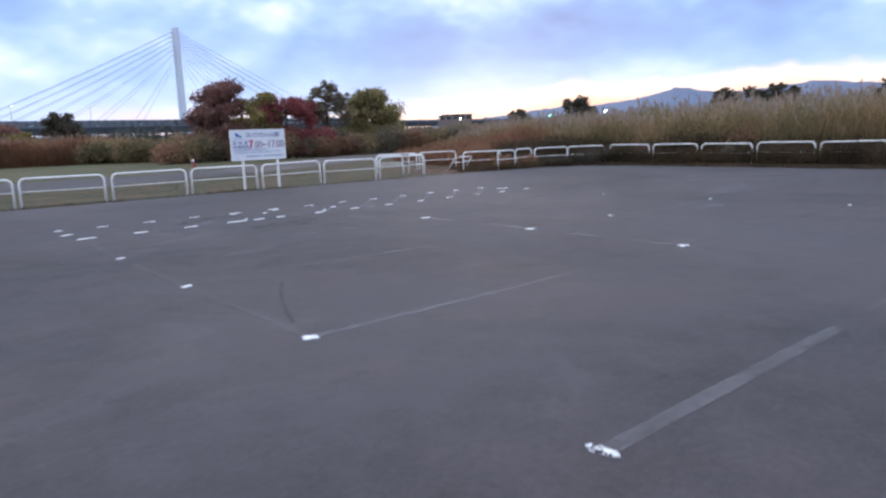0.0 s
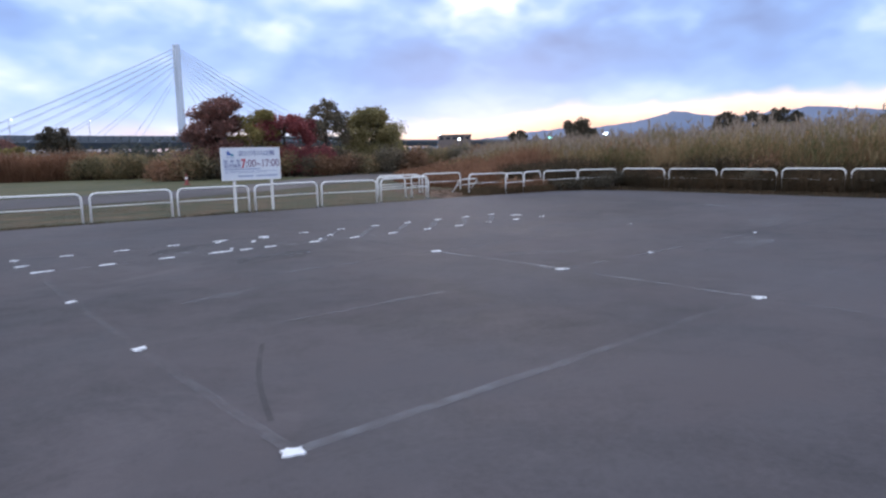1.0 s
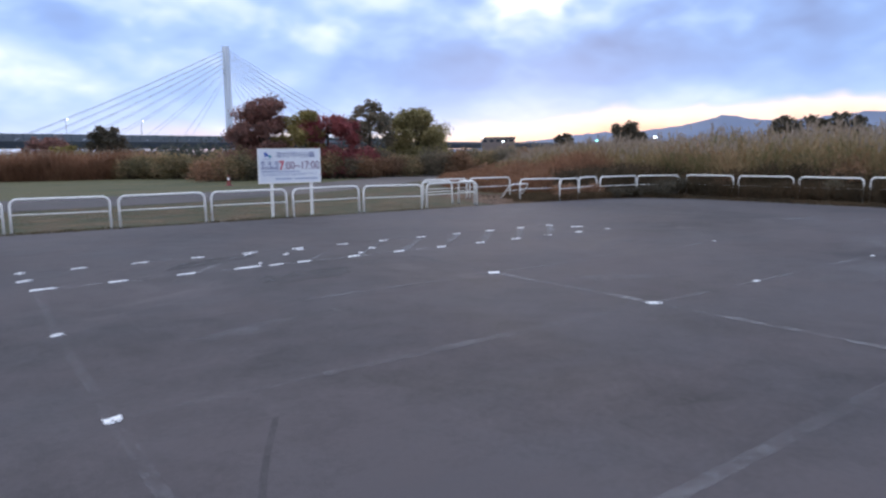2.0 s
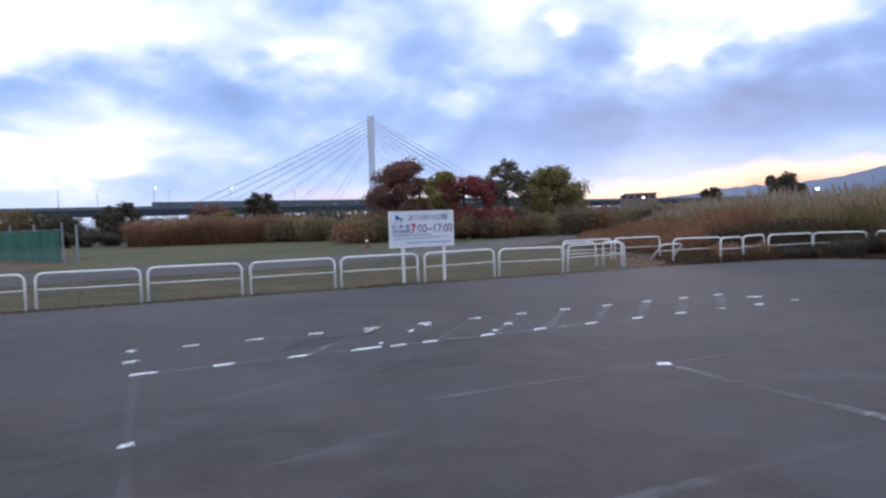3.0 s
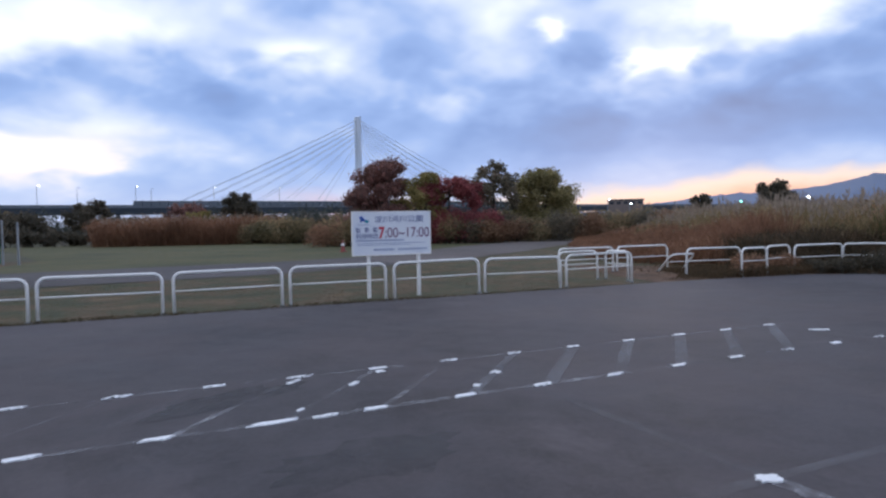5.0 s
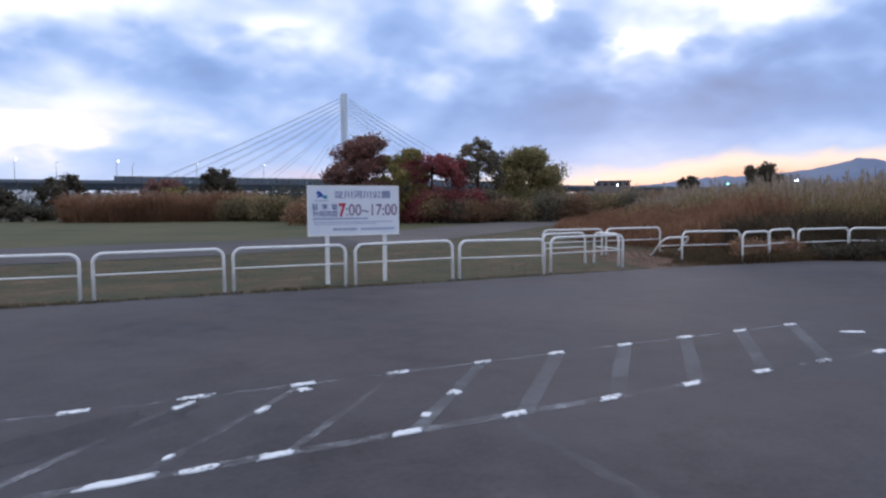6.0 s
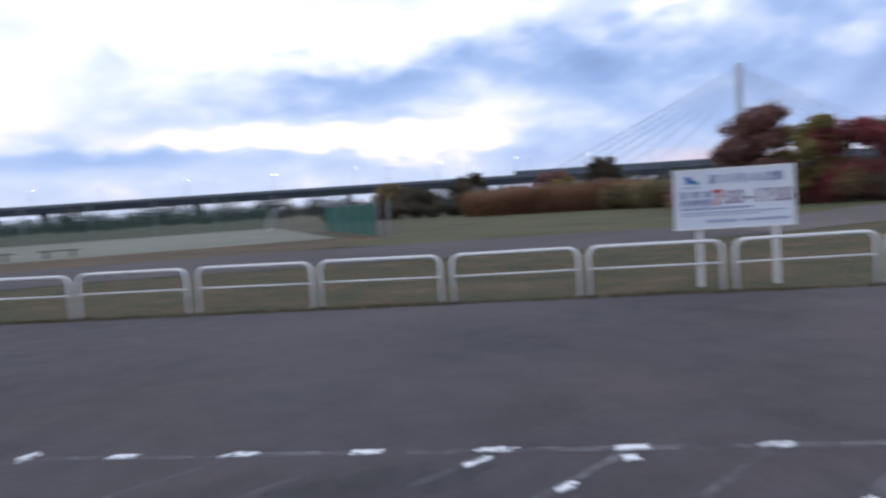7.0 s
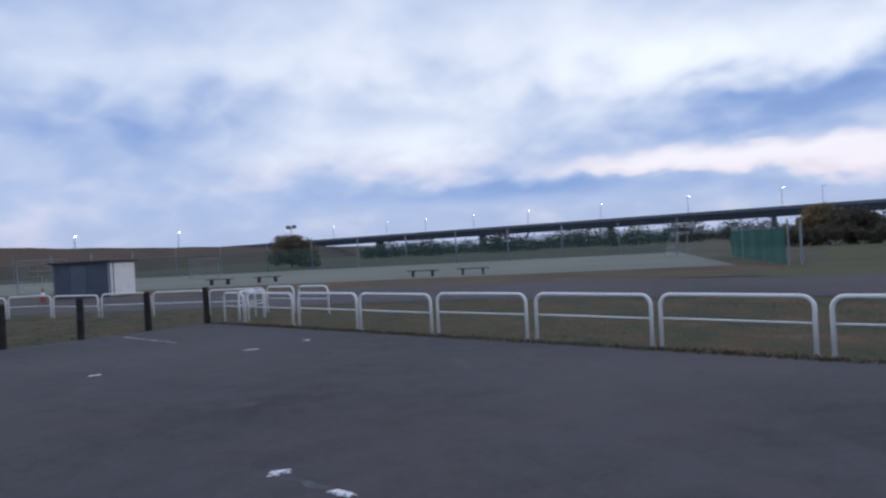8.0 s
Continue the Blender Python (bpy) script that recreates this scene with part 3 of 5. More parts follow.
# staggered gateway at the east end of the row
put_rail(19.12, 0.18, 1.5)
put_rail(21.26, 0.55, 90, 0.95)
put_rail(19.80, 1.50, 0, 1.25)
put_rail(21.05, 3.42, 0)
put_rail(23.10, 3.38, 0)
put_rail(24.02, 2.62, 0, 0.95, lean=45, label="short white guard rail bent over above the worn soil")
put_rail(23.32, 0.76, 0)
put_rail(24.26, -0.22, 0, 0.95)
put_rail(25.46, 0.04, 0, 0.95)
put_rail(26.52, 0.05, 0)
put_rail(28.58, 0.12, -41, 1.6)
# east row
for k in range(14):
    put_rail(29.80 + 0.01 * k, -1.17 - 2.122 * k, -90)
# staggered gateway at the west end
put_rail(-2.14, 0.0, 0)
put_rail(-3.16, 0.05, 0, 0.95)
put_rail(-2.30, 0.20, 122, 0.95)
put_rail(-2.62, 0.14, 128, 1.25)
put_rail(-2.72, 2.05, 2, 1.25)
put_rail(-4.18, 2.0, 3, 1.25)
# row along the park road in the west
for k in range(6):
    put_rail(-5.60 - 0.938 * 2.09 * k, 0.98 - 0.346 * 2.09 * k, 20.2, z=-0.03)

# dark log bollards on the west edge
def bollard():
    bm = tube(bmesh.new(), [(0, 0, -0.1), (0, 0, 0.2), (0.004, 0, 0.6), (0, 0, 0.87), (0, 0, 0.905)], [0.078, 0.078, 0.075, 0.074, 0.055], 14)
    return solid("bollard", bm, M_LOG, "dark stained round wooden bollard", "bollard", "bollards on the west edge", smooth=False)


post = bollard()
for k in range(16):
    m = pose(-3.28 - 0.02 * k, -0.36 - 1.49 * k, 0, wob.gauss(0, 1), wob.gauss(0, 1.2), wob.uniform(0, 90))
    if k == 0:
        post.matrix_world = m
    else:
        copy_thing(post, m)

# ---------------------------------------------------------------- notice board
def board_text(body, x, z, size, material, parent, name, width=None, bold=0.0):
    cu = bpy.data.curves.new(name, "FONT")
    cu.offset = bold
    cu.body, cu.size, cu.extrude, cu.align_x, cu.align_y = body, size, 0.0015, "LEFT", "CENTER"
    ob = bpy.data.objects.new("lettering", cu)
    scene.collection.objects.link(ob)
    bpy.context.view_layer.update()
    me = bpy.data.meshes.new_from_object(ob.evaluated_get(bpy.context.evaluated_depsgraph_get()))
    bpy.data.objects.remove(ob)
    me.materials.clear()
    me.materials.append(material)
    co = np.array([v.co[:] for v in me.vertices])
    fit = (width / (co[:, 0].max() - co[:, 0].min())) if width else 1.0
    base = co[:, 0].min()
    for v in me.vertices:
        v.co = ((v.co.x - base) * fit + x, -v.co.z - 0.0, v.co.y + z)
    o = new(name, me)
    o.parent = parent
    o.location = (0, -0.019, 0)
    return o


def notice_board():
    root = thing("notice_board", pose(14.087, 0.49, 0), "white park notice board with opening hours on two posts", "sign")
    w, lo, hi = 1.755, 0.885, 1.795
    panel = part("panel", cube((0, -0.012, lo), (w, 0.012, hi), 0.004), M_SIGN, root, "white enamelled board")
    for name, a, b in (("frame_rail", (0, lo - 0.012), (w, lo + 0.010)), ("frame_rail", (0, hi - 0.010), (w, hi + 0.012)),
                       ("frame_stile", (-0.012, lo - 0.012), (0.010, hi + 0.012)), ("frame_stile", (w - 0.010, lo - 0.012), (w + 0.012, hi + 0.012))):
        part(name, cube((a[0], -0.0165, a[1]), (b[0], 0.0165, b[1]), 0.003), M_WHITE, root)
    for x in (0.36, 1.49):
        part("post", cube((x - 0.034, 0.018, -0.3), (x + 0.034, 0.082, hi - 0.06), 0.006), M_WHITE, root)
    for z in (lo + 0.2, hi - 0.2):
        part("back_rail", cube((0.05, 0.013, z - 0.02), (w - 0.05, 0.019, z + 0.02), 0.002), M_WHITE, root)
    # park's name: five large characters
    board_text("淀川河川公園", 0.49, hi - 0.165, 0.155, M_NAVY, panel, "heading_line", 1.09)
    # emblem: plain leaping shapes in blue and teal
    bm = bmesh.new()
    for cx, cz, sx, sz, t in ((0.20, hi - 0.125, 0.045, 0.034, 20), (0.245, hi - 0.165, 0.050, 0.030, -35), (0.20, hi - 0.190, 0.040, 0.020, 30)):
        bmesh.ops.create_circle(bm, cap_ends=True, segments=10, radius=1.0, matrix=pose(cx, -0.0165, cz, 90, 0, 0) @ pose(0, 0, 0, 0, 0, t) @ Matrix.Diagonal((sx, sz, 1, 1)))
    part("emblem", bm, M_BLUE, panel, "blue emblem")
    bm = bmesh.new()
    bmesh.ops.create_circle(bm, cap_ends=True, segments=10, radius=1.0, matrix=pose(0.32, -0.0165, hi - 0.20, 90, 0, 0) @ Matrix.Diagonal((0.044, 0.036, 1, 1)))
    part("emblem_leaf", bm, M_TEAL, panel, "teal emblem")
    part("emblem_bar", cube((0.12, -0.0165, hi - 0.275), (0.38, -0.013, hi - 0.262)), M_SLATE, panel)
    # opening hours
    for k, sign in enumerate("駐車場"):
        board_text(sign, 0.075 + 0.180 * k, hi - 0.390, 0.122, M_NAVY, panel, "caption_sign", 0.105)
    board_text("利用時間", 0.075, hi - 0.520, 0.122, M_NAVY, panel, "caption_line", 0.47)
    board_text("7", 0.575, hi - 0.455, 0.335, M_RED, panel, "opening_hour", 0.135, 0.010)
    board_text(":00~17:00", 0.715, hi - 0.455, 0.305, M_PURPLE, panel, "hours_line", 1.005)
    part("rule", cube((0.08, -0.0165, hi - 0.618), (1.14, -0.013, hi - 0.588)), M_SLATE, panel)
    rnd = random.Random(2)
    for z, a, b, h in ((hi - 0.665, 0.10, 1.64, 0.018), (hi - 0.702, 0.10, 1.30, 0.014), (hi - 0.800, 0.46, 0.92, 0.044), (hi - 0.800, 1.00, 1.66, 0.040)):
        bm = bmesh.new()
        x = a
        while x < b:
            n = rnd.uniform(0.03, 0.09)
            box(bm, (x, -0.0165, z - h / 2), (min(x + n, b), -0.013, z + h / 2))
            x += n + 0.012
        part("small_print", bm, M_SLATE, panel, "faded line of small print")
    return root


notice_board()

# ---------------------------------------------------------------- road markings
def quad(bm, a, b, width, z=0.004):
    a, b = Vector((*a, z)), Vector((*b, z))
    n = Vector((0, 0, 1)).cross((b - a).normalized()) * width / 2
    bm.faces.new([bm.verts.new(p) for p in (a - n, b - n, b + n, a + n)])
    return bm


def plate_bm(cx, cy, lx, ly, skew, turn, seed):
    """A surviving island of thick paint, with chipped edges."""
    rnd = random.Random(seed)
    bm = bmesh.new()
    ring = []
    for k in range(18):
        f = k / 18 * 4
        s, u = int(f), f - int(f)
        x, y = [(-1 + 2 * u, -1), (1, -1 + 2 * u), (1 - 2 * u, 1), (-1, 1 - 2 * u)][s]
        j = 1 + rnd.uniform(-0.40, 0.12)
        x, y = x * lx / 2 * j, y * ly / 2 * (1 + rnd.uniform(-0.42, 0.12))
        ring.append((x + skew * y, y))
    c, sn = math.cos(radians(turn)), math.sin(radians(turn))
    top = [bm.verts.new((cx + x * c - y * sn, cy + x * sn + y * c, 0.010)) for x, y in ring]
    low = [bm.verts.new((cx + x * 1.04 * c - y * 1.04 * sn, cy + x * 1.04 * sn + y * 1.04 * c, 0.0005)) for x, y in ring]
    bm.faces.new(top)
    for i in range(18):
        bm.faces.new((low[i], low[(i + 1) % 18], top[(i + 1) % 18], top[i]))
    bmesh.ops.recalc_face_normals(bm, faces=bm.faces)
    return bm


def near_y(x):
    return -7.865 + 0.030 * (x - 8.54)


def far_y(x):
    return -6.325 + 0.010 * (x - 9.0)


def hatched_island():
    root = thing("hatched_marking", None, "worn white hatched no-parking marking on the asphalt", "road marking")
    part("edge_line", quad(bmesh.new(), (8.40, near_y(8.40)), (10.85, near_y(10.85)), 0.085), M_PATCHY, root, "patchy edge line")
    part("edge_line", quad(bmesh.new(), (10.85, near_y(10.85)), (12.1, near_y(12.1)), 0.10), M_WORN, root, "worn edge line")
    part("edge_line", quad(bmesh.new(), (12.1, near_y(12.1)), (18.6, near_y(18.6)), 0.10), M_PATCHY, root, "patchy edge line")
    part("edge_line", quad(bmesh.new(), (8.30, far_y(8.30)), (18.5, far_y(18.5)), 0.085), M_PATCHY, root, "patchy edge line")
    part("edge_line", quad(bmesh.new(), (18.35, far_y(18.3)), (18.55, near_y(18.5)), 0.11, 0.005), M_FADED, root)
    part("edge_line", quad(bmesh.new(), (8.36, far_y(8.3) - 0.1), (8.50, near_y(8.5) + 0.1), 0.11, 0.005), M_FADED, root)
    seed = 0
    for k in range(12):
        fx = 9.07 + 0.832 * k
        nx = fx - 1.275
        if k >= 1:
            wide = 0.135 if k >= 7 else 0.10 if k == 6 else 0.065
            t0 = 0.0
            if nx < 8.45:
                t0 = (8.45 - nx) / (fx - nx)
            a = (nx + (fx - nx) * t0, near_y(nx) + (far_y(fx) - near_y(nx)) * t0)
            part("stripe", quad(bmesh.new(), a, (fx, far_y(fx)), wide, 0.006), M_STRIPE if k >= 6 else M_PATCHY if k >= 3 else M_FADED, root, "scuffed diagonal stripe")
        seed += 1
        long = 0.205 if k != 3 else 0.25
        part("paint_island", plate_bm(fx, far_y(fx) + 0.01, long, 0.084, 0.5, 1, seed), M_PLATE, root, "bright white paint left at the joint")
    for k in range(13):
        nx = 8.54 + 0.836 * k
        seed += 1
        w = {0: 0.30, 3: 0.36}.get(k, 0.215)
        part("paint_island", plate_bm(nx, near_y(nx), w * (0.8 if k > 10 else 1), 0.088, 0.5, 2, seed), M_PLATE, root, "bright white paint left at the joint")
    for x, y, w, h, t in ((8.372, -6.31, 0.17, 0.10, 68), (8.39, -7.06, 0.21, 0.11, 35), (18.45, -6.86, 0.30, 0.10, -30), (11.97, -6.84, 0.16, 0.065, 45), (12.36, -6.45, 0.10, 0.09, 20),
                          (13.40, -7.05, 0.14, 0.10, 40), (12.97, -7.46, 0.10, 0.08, 45), (11.31, -7.53, 0.10, 0.04, 45), (11.47, -6.47, 0.22, 0.07, 40), (11.46, -7.79, 0.20, 0.07, 2)):
        seed += 1
        part("paint_island", plate_bm(x, y, w, h, 0.1, t, seed), M_PLATE, root, "bright white paint left at the joint")


hatched_island()


def bay(name, plates, lines, label):
    root = thing(name, None, label, "road marking", "parking bay markings")
    for i, (x, y, w, h, t) in enumerate(plates):
        part("paint_island", plate_bm(x, y, w, h, 0.0, t, int(x * 13 + y * 7) % 97), M_PLATE, root, "bright white paint left at the corner")
    for i, (a, b, w, m) in enumerate(lines):
        part("bay_line", quad(bmesh.new(), a, b, w, 0.005 + 0.0015 * i), m, root, "faded bay line")


col_a = [(8.495, -10.43), (8.585, -12.88), (8.70, -15.40), (8.86, -17.935)]
col_b = [(13.47, -10.28), (13.60, -12.72), (13.705, -15.18), (13.86, -17.72)]
col_c = [(18.43, -10.12), (18.62, -12.56), (18.80, -14.98), (18.95, -17.45)]
above_a, above_b = (8.47, -7.98), (13.42, -7.85)
for k in range(4):
    a, b, c = col_a[k], col_b[k], col_c[k]
    pa, pb = (col_a[k - 1], col_b[k - 1]) if k else (above_a, above_b)
    line = (M_FADED, M_FADED, M_STRIPE, M_SCUFF)[k]
    half = (a[0] + (b[0] - a[0]) * 0.52, a[1] + (b[1] - a[1]) * 0.52)
    lines = [(a, half, 0.085 if k < 3 else 0.10, line), (half, b, 0.10, M_CHALK if k == 0 else M_FADED)] + [(pa, a, 0.08, M_FADED)] * (k < 3)
    if k == 1:
        p, q = [(a[0] + (b[0] - a[0]) * f, a[1] + (b[1] - a[1]) * f) for f in (0.27, 0.60)]
        lines.append((p, q, 0.12, M_CHALK))
    bay("bay_marking", [(*a, 0.118 if k < 3 else 0.165, 0.100 if k < 3 else 0.072, (12, 5, -25, -74)[k])], lines, "faded white parking bay marking on asphalt")
    bay("bay_marking", [(*b, 0.155, 0.115, -20)], [(b, c, 0.09, M_CHALK if k < 2 else M_FADED), (pb, b, 0.13 if k == 1 else 0.10, M_WORN if k == 1 else M_PATCHY if k == 2 else M_FADED)], "faded white parking bay marking on asphalt")
    if k < 3:
        bay("bay_marking", [(*c, 0.085, 0.05, 10)], [(c, (23.4, c[1] + 0.12), 0.10, M_FADED)], "faded white parking bay marking on asphalt")
bay("bay_marking", [(15.50, -12.66, 0.09, 0.07, 10)], [((15.2, -12.68), (16.1, -12.65), 0.10, M_FADED)], "chip of white paint from a worn bay line")
bay("bay_marking", [(2.40, -2.72, 0.26, 0.06, 72)], [((-2.4, -2.80), (-0.1, -2.80), 0.10, M_BAND), ((-0.1, -2.80), (2.3, -2.75), 0.10, M_FADED)], "faded white parking bay marking on asphalt")
bay("bay_marking", [(2.36, -5.24, 0.16, 0.06, 80)], [((-2.6, -5.40), (2.3, -5.30), 0.10, M_FADED), ((2.36, -5.3), (2.39, -1.5), 0.09, M_FADED)], "faded white parking bay marking on asphalt")
bay("bay_marking", [(2.38, -1.55, 0.12, 0.09, 4)], [((2.38, -1.55), (2.40, -0.6), 0.09, M_FADED)], "chip of white paint from a worn bay line")


def stain(name, cx, cy, rx, ry, turn, material, label, seed):
    rnd = random.Random(seed)
    bm = bmesh.new()
    ring = []
    for k in range(28):
        a = 2 * math.pi * k / 28
        j = 1 + rnd.uniform(-0.3, 0.12)
        ring.append(Vector((rx * j * math.cos(a), ry * j * math.sin(a), 0)))
    mid_v = bm.verts.new((0, 0, 0))
    vs = [bm.verts.new(p) for p in ring]
    for i in range(28):
        bm.faces.new((mid_v, vs[i], vs[(i + 1) % 28]))
    solid(name, bm, material, label, "stain", at=pose(cx, cy, 0.0025, 0, 0, turn), kind="structure")


stain("asphalt_stain", 11.5, -8.9, 0.75, 0.42, 10, M_STAIN, "dark oily stain on the asphalt", 1)
stain("asphalt_stain", 10.8, -6.9, 0.8, 0.30, 25, M_STAIN, "dark oily stain on the asphalt", 2)
stain("asphalt_stain", 17.2, -13.1, 1.3, 0.35, 8, M_DUST, "pale dusty trace on the asphalt", 3)
stain("asphalt_stain", 17.0, -9.2, 0.9, 0.22, 20, M_DUST, "pale dusty trace on the asphalt", 4)
stain("asphalt_stain", 24.0, -9.5, 2.2, 0.5, -60, M_DUST, "pale dusty trace on the asphalt", 5)
stain("asphalt_stain", 20.5, -11.8, 1.8, 0.4, 15, M_DUST, "pale dusty trace on the asphalt", 6)
stain("asphalt_stain", 10.2, -11.2, 0.9, 0.2, 12, M_DUST, "pale dusty trace on the asphalt", 7)
stain("asphalt_stain", 14.2, -11.4, 1.1, 0.25, -30, M_DUST, "pale dusty trace on the asphalt", 8)


def skid():
    bm = bmesh.new()
    pts = [Vector((9.38 - 0.60 * (k / 9) - 0.05 * math.sin(k / 9 * math.pi), -13.40 - 1.55 * k / 9, 0.0035)) for k in range(10)]
    for a, b in zip(pts, pts[1:]):
        n = Vector((0.020, 0, 0))
        bm.faces.new([bm.verts.new(p) for p in (a - n, b - n, b + n, a + n)])
    solid("tyre_mark", bm, M_SKID, "dark curved tyre mark on the asphalt", "tyre mark", kind="structure")


skid()

# ---------------------------------------------------------------- bridge
BN = heading(-8)
BU = Vector((BN.y, -BN.x, 0))  # along the bridge, eastwards
BD = 352.0
DECK_TOP, DECK_LOW = 12.4, 8.7


def on_bridge(az, z, eye=(11.2, -11.7)):
    """The place on the bridge's line seen in that direction from the car park."""
    h = heading(az)
    e = Vector((*eye, 0))
    r = (BD - e.dot(BN)) / h.dot(BN)
    p = e + h * r
    return Vector((p.x, p.y, z))


def bridge():
    root = thing("cable_stayed_bridge", None, "long dark-decked cable-stayed road bridge with a pale pylon", "bridge")
    turn = Matrix.Translation(BN * BD) @ Matrix.Rotation(math.atan2(BU.y, BU.x), 4, "Z")
    deck = part("deck", cube((-900, -6, DECK_LOW), (700, 6, DECK_TOP), 0.3, turn), M_GIRDER, root, "dark blue-grey steel girder")
    for y in (-6.3, 6.1):
        part("parapet", cube((-900, y, DECK_TOP - 0.5), (700, y + 0.2, DECK_TOP + 1.0), 0, turn), M_PARAPET, deck, "pale parapet")
    s0 = (on_bridge(-1.2, 0) - BN * BD).dot(BU)
    barrier = part("barrier", cube((s0, -6.6, DECK_TOP + 1.0), (s0 + 240, -6.4, DECK_TOP + 3.0), 0, turn), M_PARAPET, root, "pale noise barrier")
    for k in range(61):
        x = s0 + 4 * k
        part("barrier_post", cube((x - 0.12, -6.7, DECK_TOP + 0.5), (x + 0.12, -6.6, DECK_TOP + 3.25), 0, turn), M_GIRDER, barrier)
    sp = (on_bridge(16.6, 0) - BN * BD).dot(BU)
    # pylon: two legs that meet high above the deck, with a crosshead
    for side in (-1, 1):
        bm = tube(bmesh.new(), [turn @ Vector((sp, side * 1.8, -1)), turn @ Vector((sp, side * 1.6, 20)), turn @ Vector((sp, side * 1.2, 52)), turn @ Vector((sp, side * 1.0, 65.0))], [1.65, 1.6, 1.45, 1.3], 8)
        part("pylon_leg", bm, M_PYLON, root, "pale steel pylon")
    part("pylon_head", cube((sp - 1.4, -2.0, 50), (sp + 1.4, 2.0, 65.3), 0.3, turn), M_PYLON, root, "pale steel pylon")
    part("crossbeam", cube((sp - 1.6, -8, 5.0), (sp + 1.6, 8, 8.6), 0.2, turn), M_PYLON, root)
    for k, az in enumerate((1.3, 2.6, 4.0, 5.6, 7.5, 10.0, 13.0)):
        foot = (on_bridge(az, 0) - BN * BD).dot(BU)
        top = 63.6 - 2.2 * k
        for mirror in (1, -1):
            for side in (-1.3, 1.3):
                x = foot if mirror == 1 else 2 * sp - foot
                a, b = Vector((x, side * 0.4 - 6.0 * (side < 0) + 6.0 * (side > 0), DECK_TOP)), Vector((sp, side, top))
                pts = [turn @ (a.lerp(b, t) - Vector((0, 0, 1.1 * math.sin(math.pi * t)))) for t in (0, 0.2, 0.4, 0.6, 0.8, 1.0)]
                part("stay_cable", tube(bmesh.new(), pts, 0.135, 6, False), M_CABLE, root, "thin grey stay cable")
    for k in range(12):
        x = sp - 130 - 82 * k if k < 9 else sp + 160 + 60 * (k - 9)
        part("pier", cube((x - 0.8, -4, -1), (x + 0.8, 4, DECK_LOW), 0.3, turn), M_PARAPET, root, "slim pale concrete pier")


bridge()


def street_lamp(p, height, name="street_lamp", light=M_LAMP, head=0.30, lit=True):
    root = thing(name, Matrix.Translation(p), "tall grey street lamp with a white light" if lit else "slim unlit mast on the bridge", "street lamp", "street lamps")
    pole = part("pole", tube(bmesh.new(), [(0, 0, -0.2), (0, 0, height * 0.6), (0, 0, height - 0.4), (0.6, 0, height)], [0.16, 0.12, 0.09, 0.08], 8), M_STEEL, root)
    bm = bmesh.new()
    bmesh.ops.create_uvsphere(bm, u_segments=10, v_segments=6, radius=head, matrix=Matrix.Translation((0.9, 0, height - 0.05)) @ Matrix.Diagonal((1.35, 0.9, 0.55, 1)))
    part("lantern", bm, light if lit else M_STEEL, pole, "glowing white lantern" if lit else "", smooth=True)


for az in (-54.3, -50.4, -45.9, -42.6, -38.5, -33.9, -27.9, -21.1, -14.4, -7.5, -0.9, 4.85, 10.0):
    p = on_bridge(az, DECK_TOP)
    street_lamp(p, 10.4 if az > -20 else 9.6)
for az in (-11.7, -4.9, 0.2):
    street_lamp(on_bridge(az, DECK_TOP), 9.4, lit=False, head=0.3)
street_lamp(Vector((112.5, 67.0, 0)), 4.9, head=0.35)
street_lamp(Vector((99.5, 69.5, 0)), 4.3, light=M_LAMP_GREEN, head=0.26)
# lamp posts added as stand-ins for two bright lights at the far building
for az, height in ((37.45, 11.2), (39.2, 9.0)):
    street_lamp(Vector((11, -12, 0)) + heading(az) * 318, height, head=0.45)
street_lamp(Vector((-185, 62, 7.0)), 3.4, head=0.3)
street_lamp(Vector((-215, 107, 7.0)), 5.5, head=0.3)

def floodlight(p, height):
    root = thing("floodlight_mast", Matrix.Translation(p), "slim mast with two dark unlit floodlights", "floodlight")
    mast = part("mast", tube(bmesh.new(), [(0, 0, -0.2), (0, 0, height)], [0.10, 0.07], 8), M_STEEL, root)
    part("crossarm", cube((-0.9, -0.06, height - 0.1), (0.9, 0.06, height + 0.02), 0.01), M_STEEL, mast)
    for x in (-0.75, 0.75):
        part("lamp_head", cube((x - 0.32, -0.2, height - 0.05), (x + 0.32, 0.25, height + 0.45), 0.06), M_HUT_ROOF, mast, "dark lamp housing")


floodlight(Vector((-77, 55.5, 0)), 6.2)

